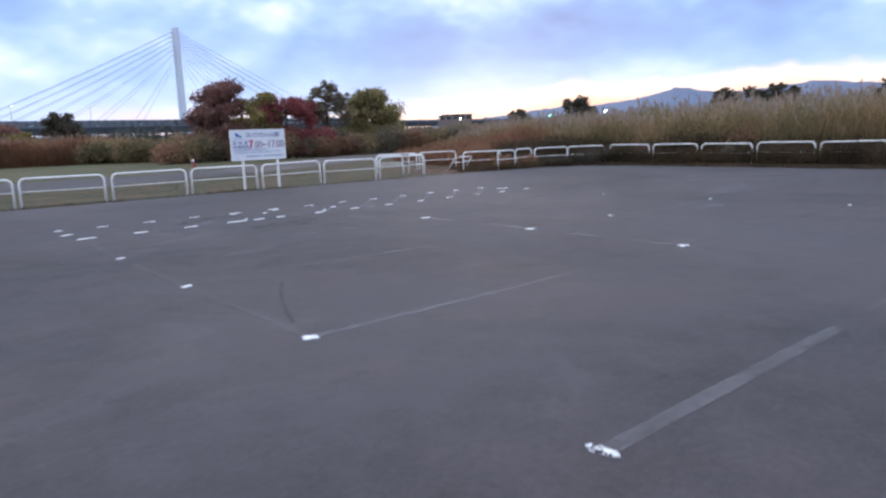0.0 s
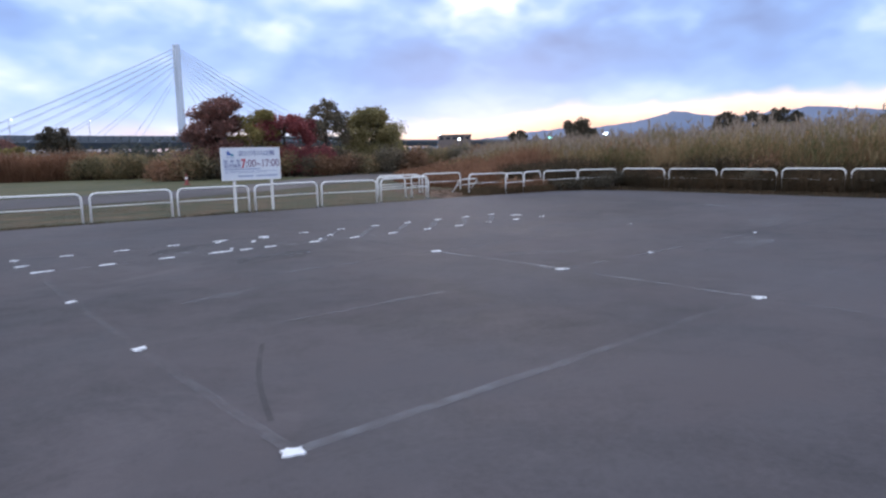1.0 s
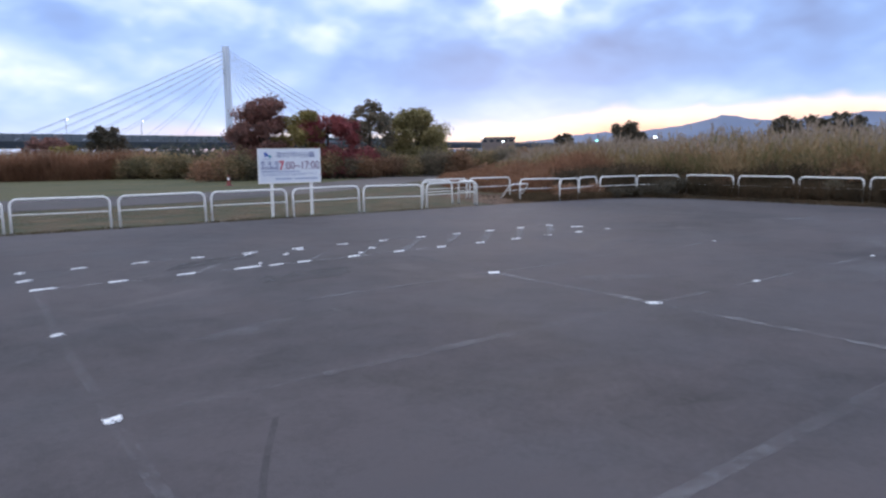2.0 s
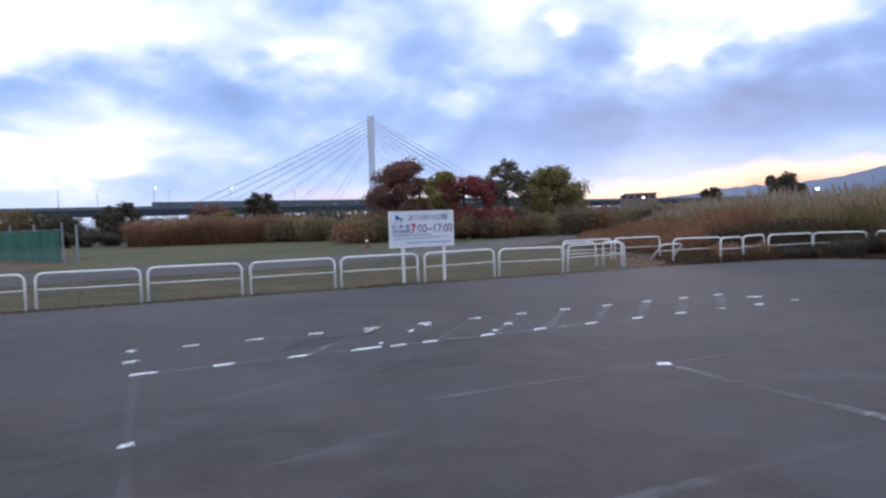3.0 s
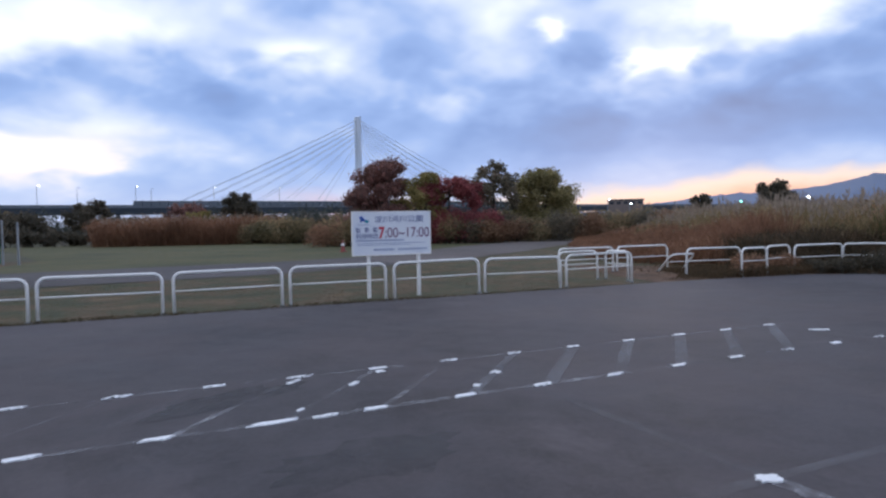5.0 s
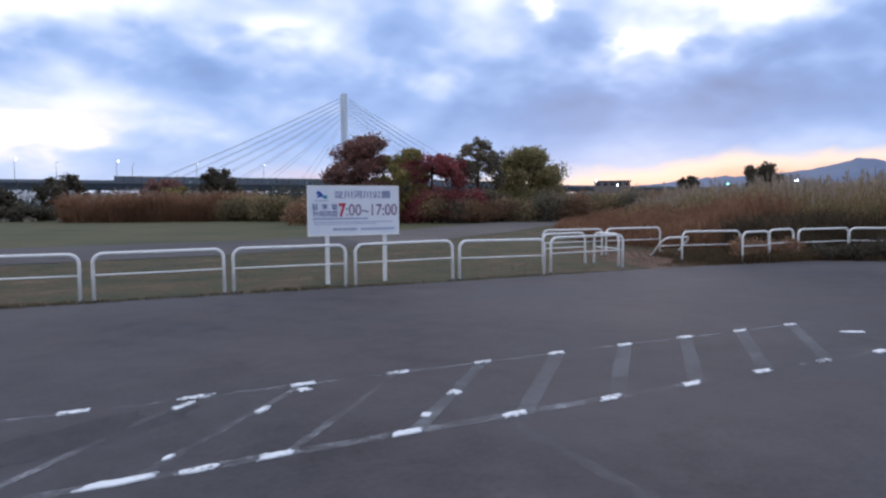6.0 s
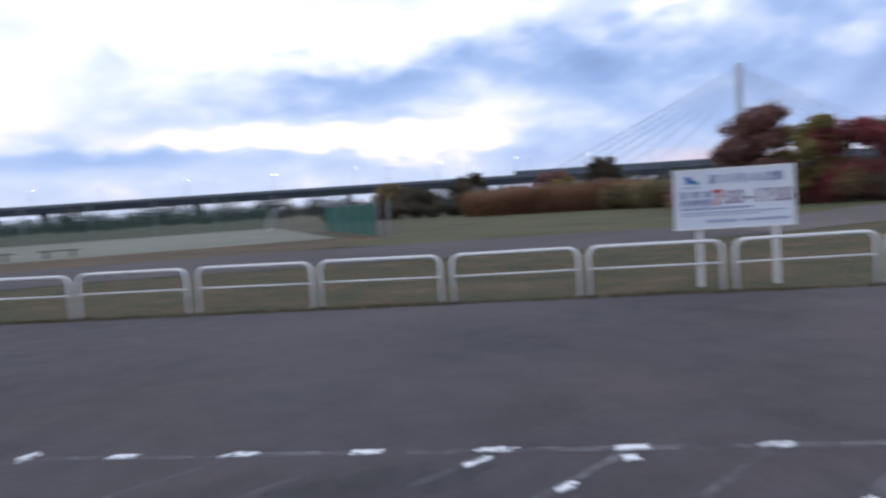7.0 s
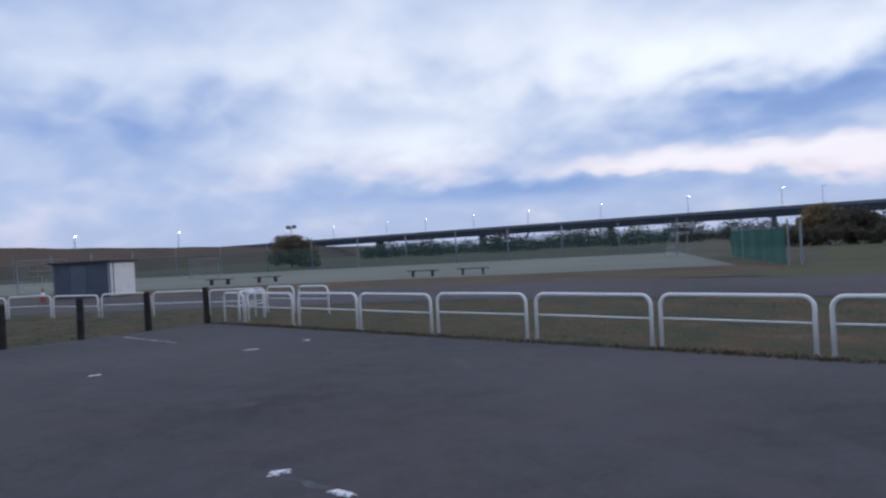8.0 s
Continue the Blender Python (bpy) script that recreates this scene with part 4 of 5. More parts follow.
# ---------------------------------------------------------------- trees and shrubs
def leaf_cloud(blobs, count, size, seed, flat=0.0):
    """Many small bent leaves filling uneven lobes; returns vertices and faces."""
    rng = np.random.default_rng(seed)
    vol = np.array([b[3] ** 2 for b in blobs])
    pick = rng.choice(len(blobs), count, p=vol / vol.sum())
    B = np.array(blobs)[pick]
    d = rng.normal(size=(count, 3))
    d /= np.linalg.norm(d, axis=1)[:, None]
    r = rng.uniform(0.15, 1.0, count) ** 0.5
    r *= 1 + 0.22 * rng.normal(size=count)
    c = B[:, :3] + d * (B[:, 3] * r)[:, None] * np.array([1, 1, 0.82])
    a = rng.normal(size=(count, 3))
    a /= np.linalg.norm(a, axis=1)[:, None]
    b = np.cross(a, rng.normal(size=(count, 3)))
    b /= np.linalg.norm(b, axis=1)[:, None]
    s = size * rng.uniform(0.55, 1.35, count)
    a, b = a * s[:, None], b * (s * 0.62)[:, None]
    v = np.stack([c - a, c - b * 0.9, c + a, c + b], 1).reshape(-1, 3)
    v[:, 2] = np.maximum(v[:, 2], 0.02)
    f = np.arange(count * 4).reshape(-1, 4)
    return v, f


def crown_mesh(name, blobs, count, size, seed, material):
    v, f = leaf_cloud(blobs, count, size, seed)
    return raw_mesh(name, v.tolist(), f.tolist(), material)


def tree(x, y, height, radius, material, label, seed, count=5200, leaf=0.15, bare=0.0, trunk_to=0.35, lobes=13, wide=1.0):
    """A tapered, forking trunk under a lobed crown."""
    rnd = random.Random(seed)
    root = thing("tree", pose(x, y, 0), label, "tree")
    bm = bmesh.new()
    fork = height * trunk_to
    tube(bm, [(0, 0, -0.2), (0.03, 0, fork * 0.5), (0.08, 0.04, fork), (0.05, 0.1, height * 0.78)], [0.05 * height * 0.55, 0.04 * height * 0.5, 0.032 * height * 0.5, 0.02], 9)
    blobs = []
    for k in range(lobes):
        a = 2 * math.pi * k / lobes * 1.618 * 2 + rnd.uniform(-0.4, 0.4)
        f = (k + 0.5) / lobes
        z = height * (trunk_to * 0.75 + (0.92 - trunk_to * 0.75) * f ** 0.9)
        reach = radius * (0.76 if f < 0.66 else 0.76 - 1.25 * (f - 0.66)) * (rnd.uniform(0.72, 1.08) if f < 0.5 else rnd.uniform(0.5, 1.05))
        tip = Vector((math.cos(a) * reach * wide, math.sin(a) * reach, z))
        br = radius * rnd.uniform(0.25, 0.42) * (1.0 if f < 0.8 else 0.85)
        if z + br * 0.82 > height:
            tip.z = height - br * 0.82
        blobs.append((*tip, br))
        s = Vector((0.06, 0.03, min(fork + (tip.z - fork) * 0.3, tip.z)))
        tube(bm, [s, s.lerp(tip, 0.5) + Vector((0, 0, -0.12)), tip], [0.055, 0.035, 0.012], 5)
    for bx, by, bz, br in list(blobs):
        for _ in range(3):
            o = Vector((rnd.gauss(0, 1), rnd.gauss(0, 1), rnd.gauss(0.15, 0.8))).normalized() * br * rnd.uniform(0.7, 1.05)
            r = br * rnd.uniform(0.36, 0.58)
            blobs.append((bx + o.x * wide, by + o.y, min(bz + o.z, height - r * 0.7), r))
    part("trunk", bm, M_BARK, root, "dark bark trunk with spreading limbs")
    ob = new("crown", crown_mesh("crown", blobs, count, leaf, seed, material))
    ob.parent = root
    return root


tree(27.1, 37.2, 6.85, 2.65, M_LEAF_RUSSET, "broad tree with dark russet autumn leaves", 36, 32000, 0.092, trunk_to=0.13, lobes=30)
tree(30.05, 35.9, 5.75, 2.25, M_LEAF_YELLOW, "small tree with yellow-green leaves", 12, 13000, 0.088, trunk_to=0.12, lobes=17)
tree(32.0, 35.4, 5.15, 2.2, M_LEAF_RED, "small maple with deep red leaves", 13, 11500, 0.088, trunk_to=0.82, lobes=15, wide=1.35)
tree(36.5, 36.4, 6.8, 2.0, M_LEAF_DARK, "open tree with sparse dark leaves", 14, 9500, 0.092, trunk_to=0.60, lobes=19, wide=1.15)
tree(41.9, 37.4, 6.25, 3.1, M_LEAF_GREEN, "full round tree with green leaves", 15, 32000, 0.098, trunk_to=0.10, lobes=34)
tree(22.0, 83, 6.3, 3.0, M_LEAF_SHADE, "dark tree behind the reed bed", 16, 9000, 0.15, trunk_to=0.3)
tree(3.6, 86, 5.4, 3.0, M_LEAF_SHADE, "dark tree behind the reed bed", 17, 9000, 0.15, trunk_to=0.25)
tree(15.6, 88, 5.0, 3.6, M_LEAF_RUSSET, "low brown tree behind the reed bed", 18, 8000, 0.16, trunk_to=0.2)
tree(16.2, 74, 3.6, 1.9, M_LEAF_YELLOW, "low yellowing tree behind the reed bed", 19, 1800, 0.22, trunk_to=0.2)
tree(-3.5, 80, 3.8, 3.4, M_LEAF_SHADE, "dark spreading tree behind the lawn", 20, 8000, 0.15, trunk_to=0.2)
tree(107.6, 69.2, 7.9, 3.6, M_LEAF_SHADE, "lone dark tree above the reeds", 21, 8000, 0.18, trunk_to=0.3)
tree(-9.5, 92, 4.9, 3.0, M_LEAF_HEDGE, "round brownish tree beyond the lawn", 22, 20000, 0.11, trunk_to=0.12, lobes=22)
tree(-71.6, 51.4, 4.9, 3.8, M_LEAF_DARK, "round dark green tree at the pitch's corner", 23, 12000, 0.15, trunk_to=0.12, lobes=20, wide=1.1)
far_trees = random.Random(33)
for az, el, d in ((60.0, 2.75, 120), (61.6, 2.7, 122), (63.2, 2.85, 125), (64.6, 2.6, 126), (71.5, 3.5, 105), (73.0, 3.6, 100), (75.5, 3.8, 98), (49.8, 1.9, 140), (44.0, 1.9, 150)):
    h = heading(az)
    z = 1.5 + d * math.tan(radians(el))
    tree(7 + h.x * d, -19 + h.y * d, z, z * 0.42, M_LEAF_SHADE, "dark tree far behind the reeds", int(az * 10), 3500, 0.24, trunk_to=0.3)


def shrub(x, y, rx, height, material, label, seed, count, leaf=0.12, name="shrub"):
    rnd = random.Random(seed)
    blobs = [(rnd.uniform(-rx, rx) * 0.75, rnd.uniform(-rx, rx) * 0.45, height * rnd.uniform(0.25, 0.62), height * rnd.uniform(0.30, 0.44)) for _ in range(9)]
    root = thing(name, pose(x, y, -0.04), label, "shrub", "shrubs")
    ob = new("foliage", crown_mesh("foliage", blobs, count, leaf, seed, material))
    ob.parent = root
    bm = bmesh.new()
    for bx, by, bz, br in blobs[:6]:
        tube(bm, [(bx * 0.2, by * 0.2, -0.1), (bx * 0.6, by * 0.6, bz * 0.5), (bx, by, bz)], [0.04, 0.025, 0.01], 5)
    part("stems", bm, M_BARK, root)


for x, y, h, seed in ((31.0, 35.0, 2.9, 71), (32.3, 34.4, 3.15, 72), (33.8, 34.2, 3.15, 73), (35.0, 34.0, 2.8, 74)):
    shrub(x, y, 1.25, h, M_LEAF_RED, "red-leaved bush below the maple", seed, 5200, 0.088)
for x, y, h, seed in ((36.2, 36.6, 2.7, 75), (38.0, 36.8, 2.8, 76), (28.6, 36.8, 3.2, 78), (24.6, 37.2, 2.9, 79)):
    shrub(x, y, 1.3, h, M_LEAF_DARK if x > 35 else M_LEAF_RUSSET, "tall dense bush between the trees", seed, 5200, 0.09)
# dense hedge below the trees, and round the lawn
hr = random.Random(41)
for k in range(17):
    x = 22.5 + k * 1.75
    shrub(x, 35.6 - 0.32 * (x - 22.5) * (x > 30) * 0.6 + hr.uniform(-0.5, 0.5), 1.7, hr.uniform(1.9, 2.7), (M_LEAF_BROWN, M_LEAF_HEDGE, M_LEAF_DARK, M_LEAF_WEED)[k % 4], "dense dark hedge shrub", 100 + k, 4200, 0.085)
for k in range(6):
    x = 19.8 + k * 1.3
    shrub(x, 50.5 - 1.3 * (x - 19.8) + hr.uniform(-0.8, 0.8), 2.0, hr.uniform(2.3, 3.0), M_LEAF_HEDGE, "dense dark green shrub at the lawn's edge", 140 + k, 4500, 0.09)
for k in range(9):
    az = 33.6 + k * 1.25 + hr.uniform(-0.4, 0.4)
    d = 60 + hr.uniform(-2, 3)
    shrub(11.2 + d * math.sin(radians(az)), -11.7 + d * math.cos(radians(az)), 1.9, hr.uniform(2.5, 3.5), (M_LEAF_DARK, M_LEAF_HEDGE)[k % 2], "dark green bush above the reeds", 180 + k, 2200, 0.12)
for k in range(6):
    shrub(-9 + k * 2.4, 62 + hr.uniform(-1, 1), 2.2, hr.uniform(1.6, 2.2), M_LEAF_SHADE, "dark shrub at the lawn's edge", 160 + k, 4200, 0.10)
for x, y, r, h, m in ((24.95, 0.10, 0.55, 0.70, M_LEAF_BROWN), (26.1, 0.30, 0.6, 0.62, M_LEAF_BROWN), (28.7, -1.3, 0.9, 0.85, M_LEAF_SHADE),
                      (30.4, -2.4, 0.8, 0.85, M_LEAF_BROWN), (30.3, -6.3, 0.8, 0.80, M_LEAF_DARK), (30.3, -11.3, 0.8, 0.80, M_LEAF_DARK), (27.3, -0.5, 0.8, 0.5, M_LEAF_SHADE)):
    shrub(x, y, r, h, m, "low brown bush against the railing", int(x * 10 - y * 7), 4200, 0.030)


for k in range(34):
    f = k / 33
    y = -30 + 34 * f
    x = 31.8 + hr.uniform(0, 2.6) + max(0.0, y) * 0.5
    shrub(x, y, hr.uniform(1.1, 1.9), hr.uniform(1.6, 2.5), (M_LEAF_BROWN, M_LEAF_HEDGE, M_LEAF_WEED)[k % 3], "tall weedy bush among the reeds", 200 + k, 3000, 0.07)
for k in range(16):
    f = k / 15
    shrub(31.5 + 11 * f + hr.uniform(-0.6, 0.8), 7 + 19 * f + hr.uniform(-1, 1), hr.uniform(1.0, 1.6), hr.uniform(0.9, 1.5), (M_LEAF_BROWN, M_LEAF_WEED, M_LEAF_BROWN, M_LEAF_HEDGE)[k % 4],
          "russet weedy bush beside the path", 250 + k, 1400, 0.09)


# ---------------------------------------------------------------- grasses and reeds
def blades(name, places, heights, width, seed, materials, plume=0.0, leaves=2, lean=0.25, spread=0.06):
    """Standing stalks with drooping leaves, some with a feathery plume, as one mesh."""
    rng = np.random.default_rng(seed)
    n = len(places)
    P = np.asarray(places, float)
    Hh = np.asarray(heights, float)
    verts, faces, index = [], [], []
    base = 0

    def strip(p0, p1, p2, w, mat_i):
        nonlocal base
        d = p2 - p0
        s = np.stack([-d[:, 1], d[:, 0], np.zeros(len(d))], 1) + rng.normal(size=(len(d), 3)) * 0.3
        s /= np.linalg.norm(s, axis=1)[:, None] + 1e-6
        s *= w[:, None] / 2 if isinstance(w, np.ndarray) else w / 2
        v = np.stack([p0 - s, p0 + s, p1 + s * 0.8, p1 - s * 0.8, p2], 1).reshape(-1, 3)
        i = base + np.arange(len(p0))[:, None] * 5
        verts.append(v)
        faces.extend((i + np.array([[0, 1, 2, 3]])).tolist())
        faces.extend((i + np.array([[3, 2, 4]])).tolist())
        index.extend([mat_i] * (2 * len(p0)))
        base += 5 * len(p0)

    z0 = np.full(n, -0.04)
    root = np.column_stack([P[:, 0], P[:, 1], z0])
    tilt = rng.normal(size=(n, 2)) * lean * 0.4
    tip = root + np.column_stack([tilt * Hh[:, None], Hh])
    strip(root, root * 0.45 + tip * 0.55 + np.column_stack([rng.normal(size=(n, 2)) * 0.02, np.zeros(n)]), tip, width, 0)
    for k in range(leaves):
        f = rng.uniform(0.1, 0.75, n)[:, None]
        a = root * (1 - f) + tip * f
        ang = rng.uniform(0, 2 * np.pi, n)
        L = Hh * rng.uniform(0.16, 0.32, n)
        way = np.column_stack([np.cos(ang), np.sin(ang), np.zeros(n)]) * L[:, None]
        strip(a, a + way * 0.45 + np.column_stack([np.zeros((n, 2)), L * 0.75]), a + way + np.column_stack([np.zeros((n, 2)), L * rng.uniform(0.2, 0.8, n)]), width * 1.3, 0)
    if plume:
        k = rng.uniform(size=n) < plume
        t = tip[k]
        m = k.sum()
        for j in range(3):
            way = np.column_stack([rng.normal(size=(m, 2)) * 0.10, rng.uniform(0.10, 0.34, m)])
            strip(t - np.array([0, 0, 0.08]), t + way * 0.5 + rng.normal(size=(m, 3)) * 0.03, t + way, np.full(m, 0.05), 1)
    return raw_mesh(name, np.concatenate(verts).tolist(), faces, *materials, index=index)


def scatter(poly, per_m2, seed):
    rng = np.random.default_rng(seed)
    xs, ys = [p[0] for p in poly], [p[1] for p in poly]
    n = int((max(xs) - min(xs)) * (max(ys) - min(ys)) * per_m2)
    pts = np.column_stack([rng.uniform(min(xs), max(xs), n), rng.uniform(min(ys), max(ys), n)])
    keep = np.array([inside(poly, x, y) for x, y in pts])
    return pts[keep]


def patchy(pts, scale, seed):
    return np.array([noise.noise(Vector((x * scale, y * scale, seed))) for x, y in pts])


def stand(name, poly, per_m2, height, vary, width, seed, materials, label, plume=0.0, leaves=2, lean=0.25, rise=None):
    pts = scatter(poly, per_m2, seed)
    rng = np.random.default_rng(seed + 1)
    h = height * (1 + vary * patchy(pts, 0.35, seed * 1.7)) * rng.uniform(0.78, 1.12, len(pts))
    if rise is not None:
        h *= np.array([rise(x, y) for x, y in pts])
    ob = new(name, blades(name, pts, h, width, seed, materials, plume, leaves, lean))
    return tagged(ob, label, "reeds" if plume else "grass", kind="stuff")


# reed beds in the east: a tall front, thinner behind
EAST_FRONT = [(30.9, -46), (34.5, -46), (34.5, 0), (38, 8), (44, 22), (41, 24), (34.0, 12), (30.6, 3.0)]
EAST_BACK = [(34.5, -60), (64, -60), (70, 30), (52, 36), (47.5, 23), (39.5, 8), (34.5, 0)]


def bank(x, y):
    """How far the growth stands inside the bank's sloping western edge."""
    return max(0.28, min(1.12, 0.28 + 0.135 * ((x - 26) * 0.832 - (y - 6) * 0.555)))


def east_rise(x, y):
    if y > 3:
        return min(1.0, bank(x, y))
    return 0.80 + 0.20 * max(0.0, min(1.0, (6 - y) / 12))


stand("reed_bed", EAST_FRONT, 78, 2.0, 0.30, 0.016, 51, (M_REED, M_PLUME), "tall dry reeds and pampas grass behind the railing", 0.09, 3, 0.3, east_rise)
stand("reed_bed", EAST_BACK, 28, 2.42, 0.22, 0.030, 52, (M_REED, M_PLUME), "wide field of tall pale-plumed reeds", 0.22, 3, 0.3, lambda x, y: min(1.0, 0.92 + 0.08 * max(0.0, min(1.0, (16 - y) / 18))))
stand("russet_grass", [(26.0, 3.5), (30.6, 3.0), (34.0, 12), (41, 24), (43, 30), (37, 25), (30, 16), (26.2, 9)], 70, 1.95, 0.30, 0.024, 53, (M_RUST, M_PLUME), "russet dry grass bank beside the path", 0.0, 3, 0.35, bank)
stand("scrub", [(28.1, -46), (29.8, -46), (29.8, 0.3), (28.2, 0.2), (26.3, 0.2), (26.5, -0.5), (28.1, -1.8)], 190, 0.12, 0.5, 0.020, 54, (M_SCRUB,), "dark tangled grass round the east railing", 0, 3, 0.5)
stand("scrub", [(30.1, -46), (31.2, -46), (31.2, 3.5), (28.2, 3.2), (26.0, 2.0), (26.0, 0.6), (30.1, 0.6)], 130, 1.05, 0.4, 0.022, 64, (M_SCRUB,), "dark tangled grass behind the east railing", 0, 3, 0.5)
stand("scrub", [(22.2, -0.05), (23.4, -0.30), (24.6, -0.48), (26.6, -0.60), (28.4, -0.9), (28.6, 0.25), (25.5, 1.1), (23.6, 1.0), (22.3, 0.5)], 400, 0.36, 0.5, 0.014, 65, (M_WEED,), "dry brown weeds round the short railings", 0, 3, 0.5,
      lambda x, y: max(0.12, min(1.0, (x - 22.5) / 2.0)))
stand("scrub", [(29.9, -46), (30.5, -46), (30.5, 0.9), (27.0, 0.85), (27.0, 0.20), (29.2, 0.15)], 330, 0.70, 0.45, 0.014, 66, (M_SCRUB,), "dark weeds grown through the east railing", 0, 3, 0.5)
# reed bed in the north-west
stand("reed_bed", [(5.5, 53.5), (9, 52.5), (16.5, 50), (19, 52), (24, 60), (20, 66), (6, 66)], 62, 2.45, 0.34, 0.036, 55, (M_RUST, M_PLUME), "brown reed bed beyond the lawn", 0.04, 3, 0.45)
stand("scrub", [(18, 50), (22, 48), (26, 41), (44, 34.5), (48, 39), (30, 46), (22, 58)], 12, 1.9, 0.3, 0.06, 56, (M_SCRUB,), "dark scrub under the trees", 0, 3, 0.4)
stand("scrub", [(23.6, 1.2), (25.6, 1.0), (26.0, 2.6), (24.2, 2.9)], 260, 0.24, 0.5, 0.014, 67, (M_WEED,), "dry weeds round the bent railing", 0, 3, 0.5)
# short grass of the verge
VERGE = [(-3.0, -0.42), (12, -0.30), (21.6, -0.30), (22.4, 1.2), (23.4, 6.0), (22.5, 9.0), (20, 9.5), (14, 8.4), (8, 7.6), (0, 6.0), (-5.5, 3.0)]
stand("grass", VERGE, 90, 0.032, 0.5, 0.010, 57, (M_GRASS,), "short dry olive-brown grass", 0, 1, 0.9)
stand("grass", [(-3.0, -0.45), (21.5, -0.36), (21.5, -0.14), (-3.0, -0.14)], 520, 0.085, 0.6, 0.010, 58, (M_GRASS,), "ragged grass along the asphalt's edge", 0, 2, 1.0)
stand("grass", [(-3.2, -20), (-3.0, -0.5), (-5.0, 2.6), (-13, -0.6), (-15, -6), (-8, -20)], 45, 0.04, 0.5, 0.014, 59, (M_GRASS,), "short grass beside the bollards", 0, 1, 0.9)
stand("grass", [(26.0, -0.7), (21.4, 0.2), (22.4, 3.2), (25, 5.5), (27.2, 3)], 60, 0.06, 0.8, 0.010, 60, (M_SCRUB,), "tufts of dry grass on the worn soil", 0, 2, 0.9)


# woods under and beyond the bridge
def far_woods(name, places, seed, leaf, count, label):
    blobs = places
    v, f = leaf_cloud(blobs, count, leaf, seed)
    tagged(new(name, raw_mesh(name, v.tolist(), f.tolist(), M_FARWOOD)), label, "woods", kind="stuff")


wr = random.Random(61)
places = []
for k in range(150):
    az = -48 + k * 0.4
    d = wr.uniform(165, 240)
    h = heading(az)
    top = wr.uniform(3.0, 4.6) * (1.55 if wr.random() < 0.20 else 1.0)
    places.append((12 + h.x * d, -9 + h.y * d, top * 0.42, top * 0.62))
far_woods("far_woods", places, 62, 0.27, 62000, "far dark woods below the bridge")
places = []
for k in range(90):
    az = 8 + k * 0.55
    d = wr.uniform(95, 150)
    h = heading(az)
    top = wr.uniform(2.0, 3.0) * (1.8 if 7 < az < 34 else 1.0)
    places.append((11 + h.x * d, -12 + h.y * d, top * 0.42, top * 0.62))
far_woods("far_woods", places, 63, 0.26, 32000, "far scrub along the river bank")

# ---------------------------------------------------------------- pitch side
def place(p, u, v):
    q = p + PU * u + PV * v
    return q


TURN = math.degrees(math.atan2(PU.y, PU.x))


def net_panel(a, b, height, material, posts, label, post_r=0.045, extra=0.35):
    root = thing("netting_fence", None, label, "fence", "netting round the pitch")
    a, b = Vector(a), Vector(b)
    bm = bmesh.new()
    n = 24
    way = (b - a) / n
    side = Vector((-(b - a).y, (b - a).x, 0)).normalized()
    rnd = random.Random(int(a.x * 10) + 5)
    cols = []
    for k in range(n + 1):
        p = a + way * k + side * 0.06 * math.sin(k * 1.3)
        cols.append([bm.verts.new(p + side * rnd.uniform(-0.03, 0.03) + Vector((0, 0, z - (0.06 * math.sin(k * 0.9) ** 2 if z > 1 else 0)))) for z in (0.02, height * 0.5, height)])
    for p, q in zip(cols, cols[1:]):
        for k in range(2):
            bm.faces.new((p[k], q[k], q[k + 1], p[k + 1]))
    part("netting", bm, material, root, "green netting")
    for k in range(posts):
        p = a.lerp(b, k / max(1, posts - 1)) - side * 0.10
        part("post", tube(bmesh.new(), [p + Vector((0, 0, -0.1)), p + Vector((0, 0, height + extra))], post_r, 8), M_STEEL, root)
    part("top_wire", tube(bmesh.new(), [a + Vector((0, 0, height)), b + Vector((0, 0, height))], 0.012, 5), M_STEEL, root)


c0 = Vector((3.9, 23.9, 0))
net_panel(c0, c0 + PV * 16, 1.72, M_NET, 5, "green netting fence at the end of the pitch")
net_panel(c0 - PU * 2 + PV * 35, c0 - PU * 46 + PV * 35, 2.4, M_NET_FAR, 9, "thin green netting along the far side of the pitch", 0.06, 0.9)
net_panel(c0 - PU * 46 + PV * 35, c0 - PU * 100 + PV * 35, 2.4, M_NET_FAR, 10, "thin green netting along the far side of the pitch", 0.06, 0.9)
net_panel(c0 - PU * 100 + PV * 35, c0 - PU * 100 + PV * 4, 2.4, M_NET_FAR, 9, "thin green netting at the west end of the pitch", 0.06, 0.9)
part_post = thing("netting_post", pose(4.75, 23.0, 0), "bare grey post beside the netting", "post")
part("post", tube(bmesh.new(), [(0, 0, -0.1), (0, 0, 1.95)], 0.05, 8), M_STEEL, part_post)


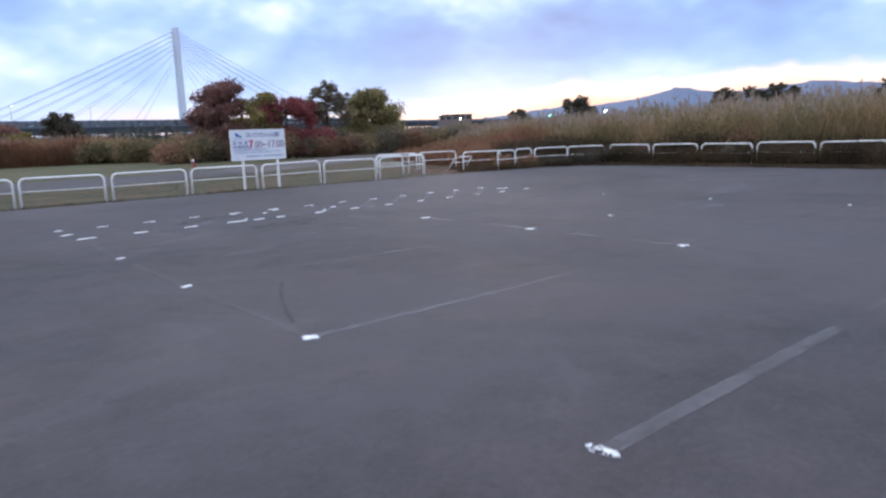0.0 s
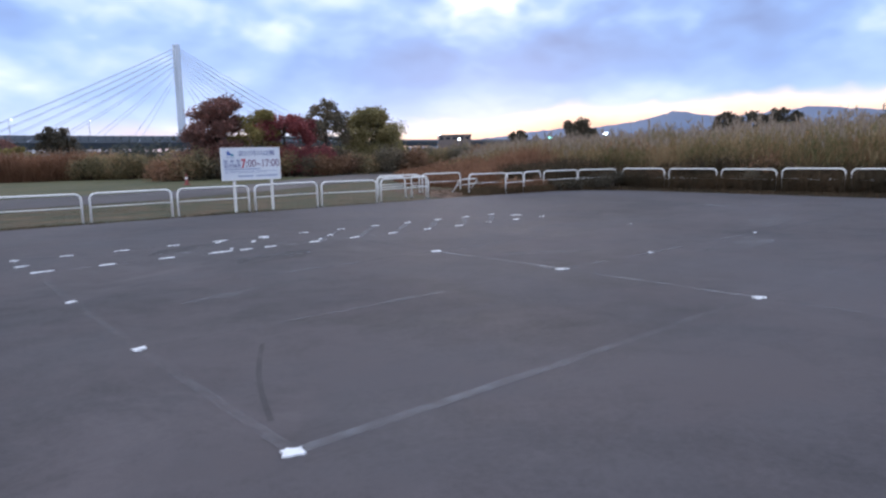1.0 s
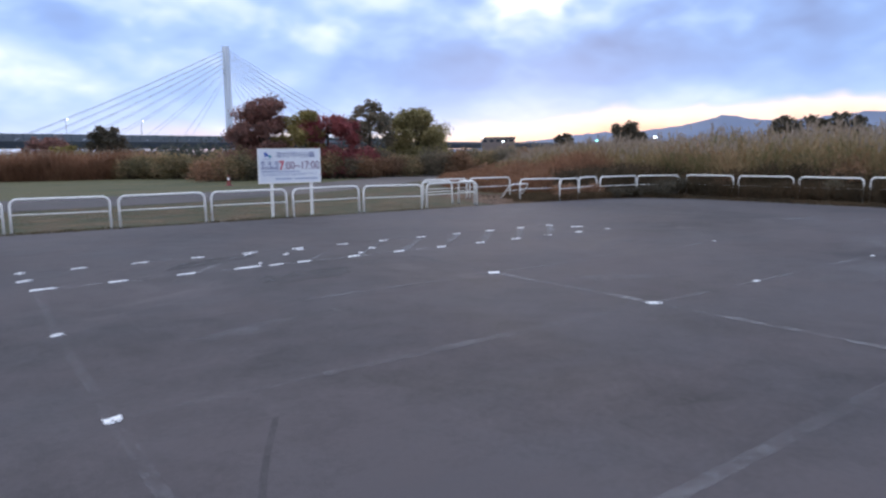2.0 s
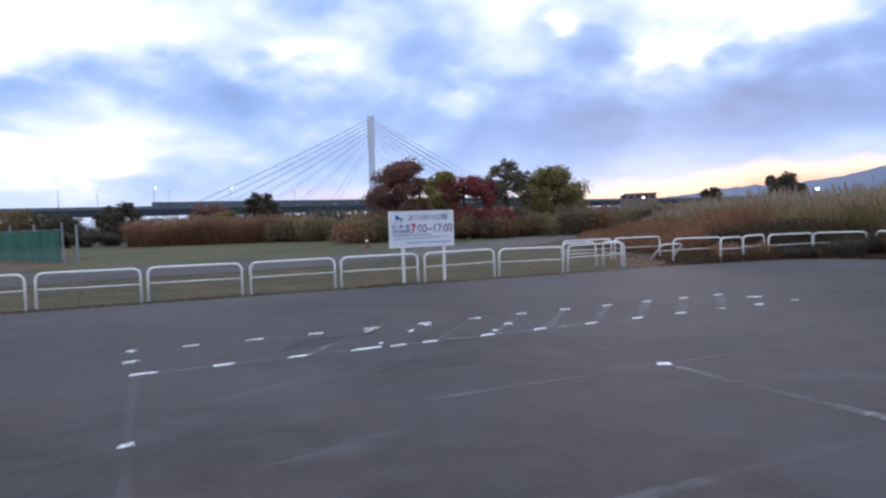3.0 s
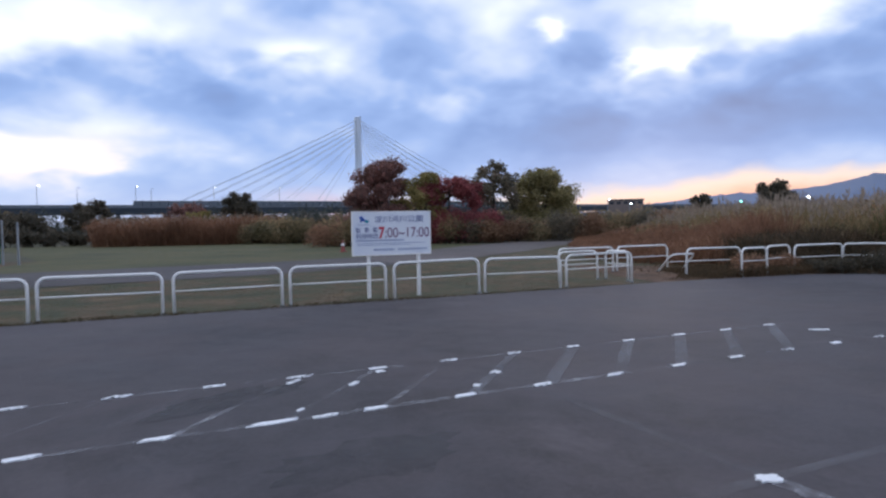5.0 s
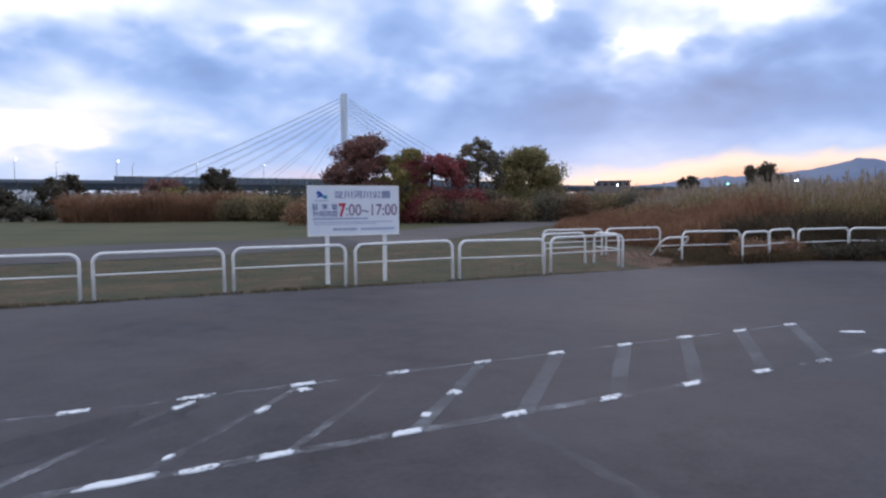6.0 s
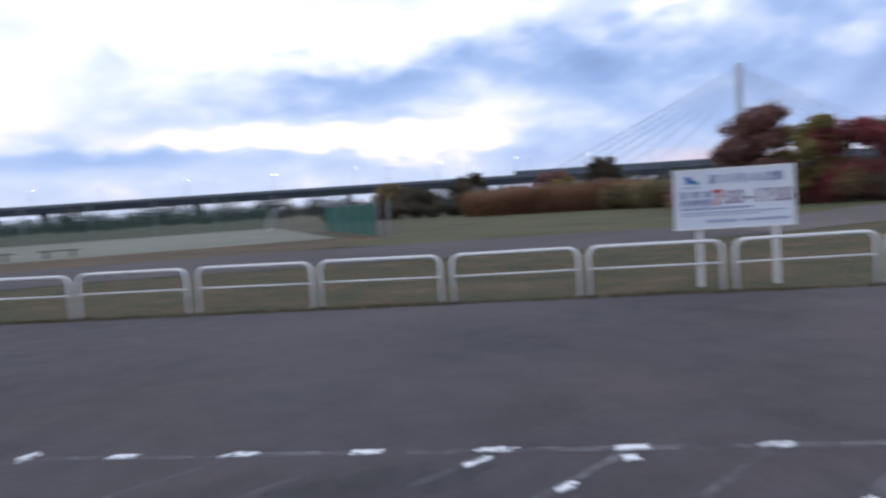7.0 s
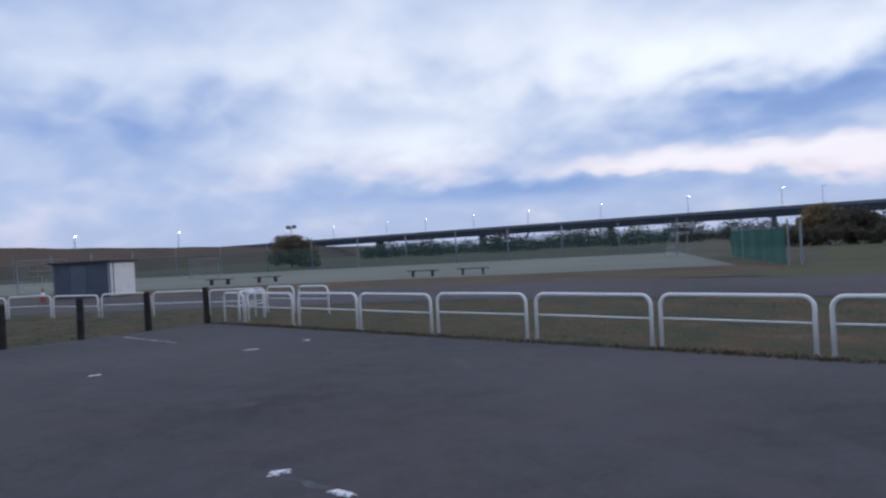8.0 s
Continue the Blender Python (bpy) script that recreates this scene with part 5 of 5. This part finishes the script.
def goal(p, turn, w=3.0, h=2.0, depth=1.1):
    root = thing("goal", pose(p.x, p.y, 0, 0, 0, turn), "grey-white tubular football goal on the pitch", "goal", "goals")
    goal_frame = part("goal_frame", tube(bmesh.new(), [(-w / 2, 0, -0.05), (-w / 2, 0, h), (w / 2, 0, h), (w / 2, 0, -0.05)], 0.035, 8), M_STEEL, root)
    for s in (-1, 1):
        part("side_stay", tube(bmesh.new(), [(s * w / 2, 0, h), (s * w / 2, depth * 0.5, h), (s * w / 2, depth, 0.02)], 0.02, 6), M_STEEL, root)
    part("back_bar", tube(bmesh.new(), [(-w / 2, depth, 0.03), (w / 2, depth, 0.03)], 0.02, 6), M_STEEL, root)
    bm = bmesh.new()
    for k in range(13):
        x = -w / 2 + w * k / 12
        tube(bm, [(x, 0.02, h - 0.02), (x, depth * 0.5, h - 0.02), (x, depth, 0.04)], 0.004, 4, False)
    for k in range(7):
        f = k / 6
        tube(bm, [(-w / 2, depth * (0.5 + 0.5 * f), h * (1 - f) + 0.02), (w / 2, depth * (0.5 + 0.5 * f), h * (1 - f) + 0.02)], 0.004, 4, False)
    part("goal_net", bm, M_WHITE, goal_frame, "thin white net")


goal(Vector((-9.2, 44.6, 0)), TURN + 66, 2.4, 1.85)
goal(Vector((-47.3, 23.9, 0)), TURN + 40, 2.6, 1.85)
goal(Vector((-39.9, 7.6, 0)), TURN + 50, 3.0, 2.3)


def bench(p, turn):
    root = thing("bench", pose(p[0], p[1], 0, 0, 0, turn), "long dark low bench beside the pitch", "bench", "benches by the pitch")
    for y in (-0.14, 0.03):
        part("seat_board", cube((-0.95, y, 0.31), (0.95, y + 0.14, 0.36), 0.008), M_BENCH, root)
    for x in (-0.6, 0.6):
        part("leg", cube((x - 0.05, -0.14, -0.03), (x + 0.05, 0.16, 0.31), 0.008), M_BENCH, root)


for p in ((-15.0, 20.0), (-12.3, 21.4), (-28.2, 14.4), (-26.0, 16.6)):
    bench(p, TURN + 2)


def hut():
    u, v = Vector((-0.84, -0.54, 0)), Vector((-0.54, 0.84, 0))
    m = Matrix(((-u.x, v.x, 0, -24.2), (-u.y, v.y, 0, 5.75), (0, 0, 1, 0), (0, 0, 0, 1)))
    root = thing("storage_hut", m, "dark slate-blue storage hut with a white end wall", "hut")
    w, d, h = 3.3, 2.2, 1.82
    body = part("body", cube((-w, 0.02, -0.05), (-0.03, d, h), 0.01), M_HUT, root, "slate-blue sheet walls")
    for k in range(18):
        x = -w + 0.12 + k * 0.2
        part("wall_rib", cube((x, -0.012, 0.05), (x + 0.05, 0.02, h - 0.04)), M_HUT, body)
    part("end_wall", cube((-0.03, 0.0, 0.02), (0.02, d, h - 0.06), 0.006), M_WHITE, root, "white end wall")
    part("roof", cube((-w - 0.15, -0.15, h), (0.15, d + 0.15, h + 0.10), 0.015), M_HUT_ROOF, root, "flat dark roof")
    part("door", cube((-2.2, -0.03, 0.02), (-1.3, 0.02, 1.68), 0.006), M_HUT, body)


hut()


def cone(x, y, label):
    root = thing("traffic_cone", pose(x, y, -0.02), label, "traffic cone", "cones")
    bm = bmesh.new()
    box(bm, (-0.19, -0.19, 0), (0.19, 0.19, 0.04), 0.01)
    tube(bm, [(0, 0, 0.04), (0, 0, 0.25), (0, 0, 0.70)], [0.14, 0.105, 0.03], 14)
    part("body", bm, M_CONE, root)
    part("band", tube(bmesh.new(), [(0, 0, 0.36), (0, 0, 0.50)], [0.092, 0.070], 14), M_WHITE, root, "white reflective band")


cone(20.6, 25.2, "red traffic cone with a white band on the lawn's edge")
cone(-24.3, 2.6, "red traffic cone beside the park road")


def far_building(az0, az1, d, low, top, label, floors):
    a, b = heading(az0) * d, heading(az1) * d
    mid_p = (a + b) / 2 + Vector((11, -12, 0))
    w = (b - a).length
    turn = math.degrees(math.atan2((b - a).y, (b - a).x))
    root = thing("far_building", pose(mid_p.x, mid_p.y, 0, 0, 0, turn), label, "building")
    wall = part("wall", cube((-w / 2, 0, -0.5), (w / 2, 9, top), 0.05), M_ROOM, root)
    part("roof", cube((-w / 2 - 0.4, -0.4, top), (w / 2 + 0.4, 9.4, top + 0.5), 0.05), M_HUT_ROOF, root)
    n = max(3, int(w / 3))
    for f in range(floors):
        z = low + (top - low) * (f + 0.25) / floors
        for k in range(n):
            x = -w / 2 + w * (k + 0.2) / n
            part("window", cube((x, -0.06, z), (x + w / n * 0.6, 0.02, z + (top - low) / floors * 0.5)), M_PANE, wall)


far_building(37.5, 40.3, 330, 8.4, 10.9, "low long building far beyond the river bank", 1)
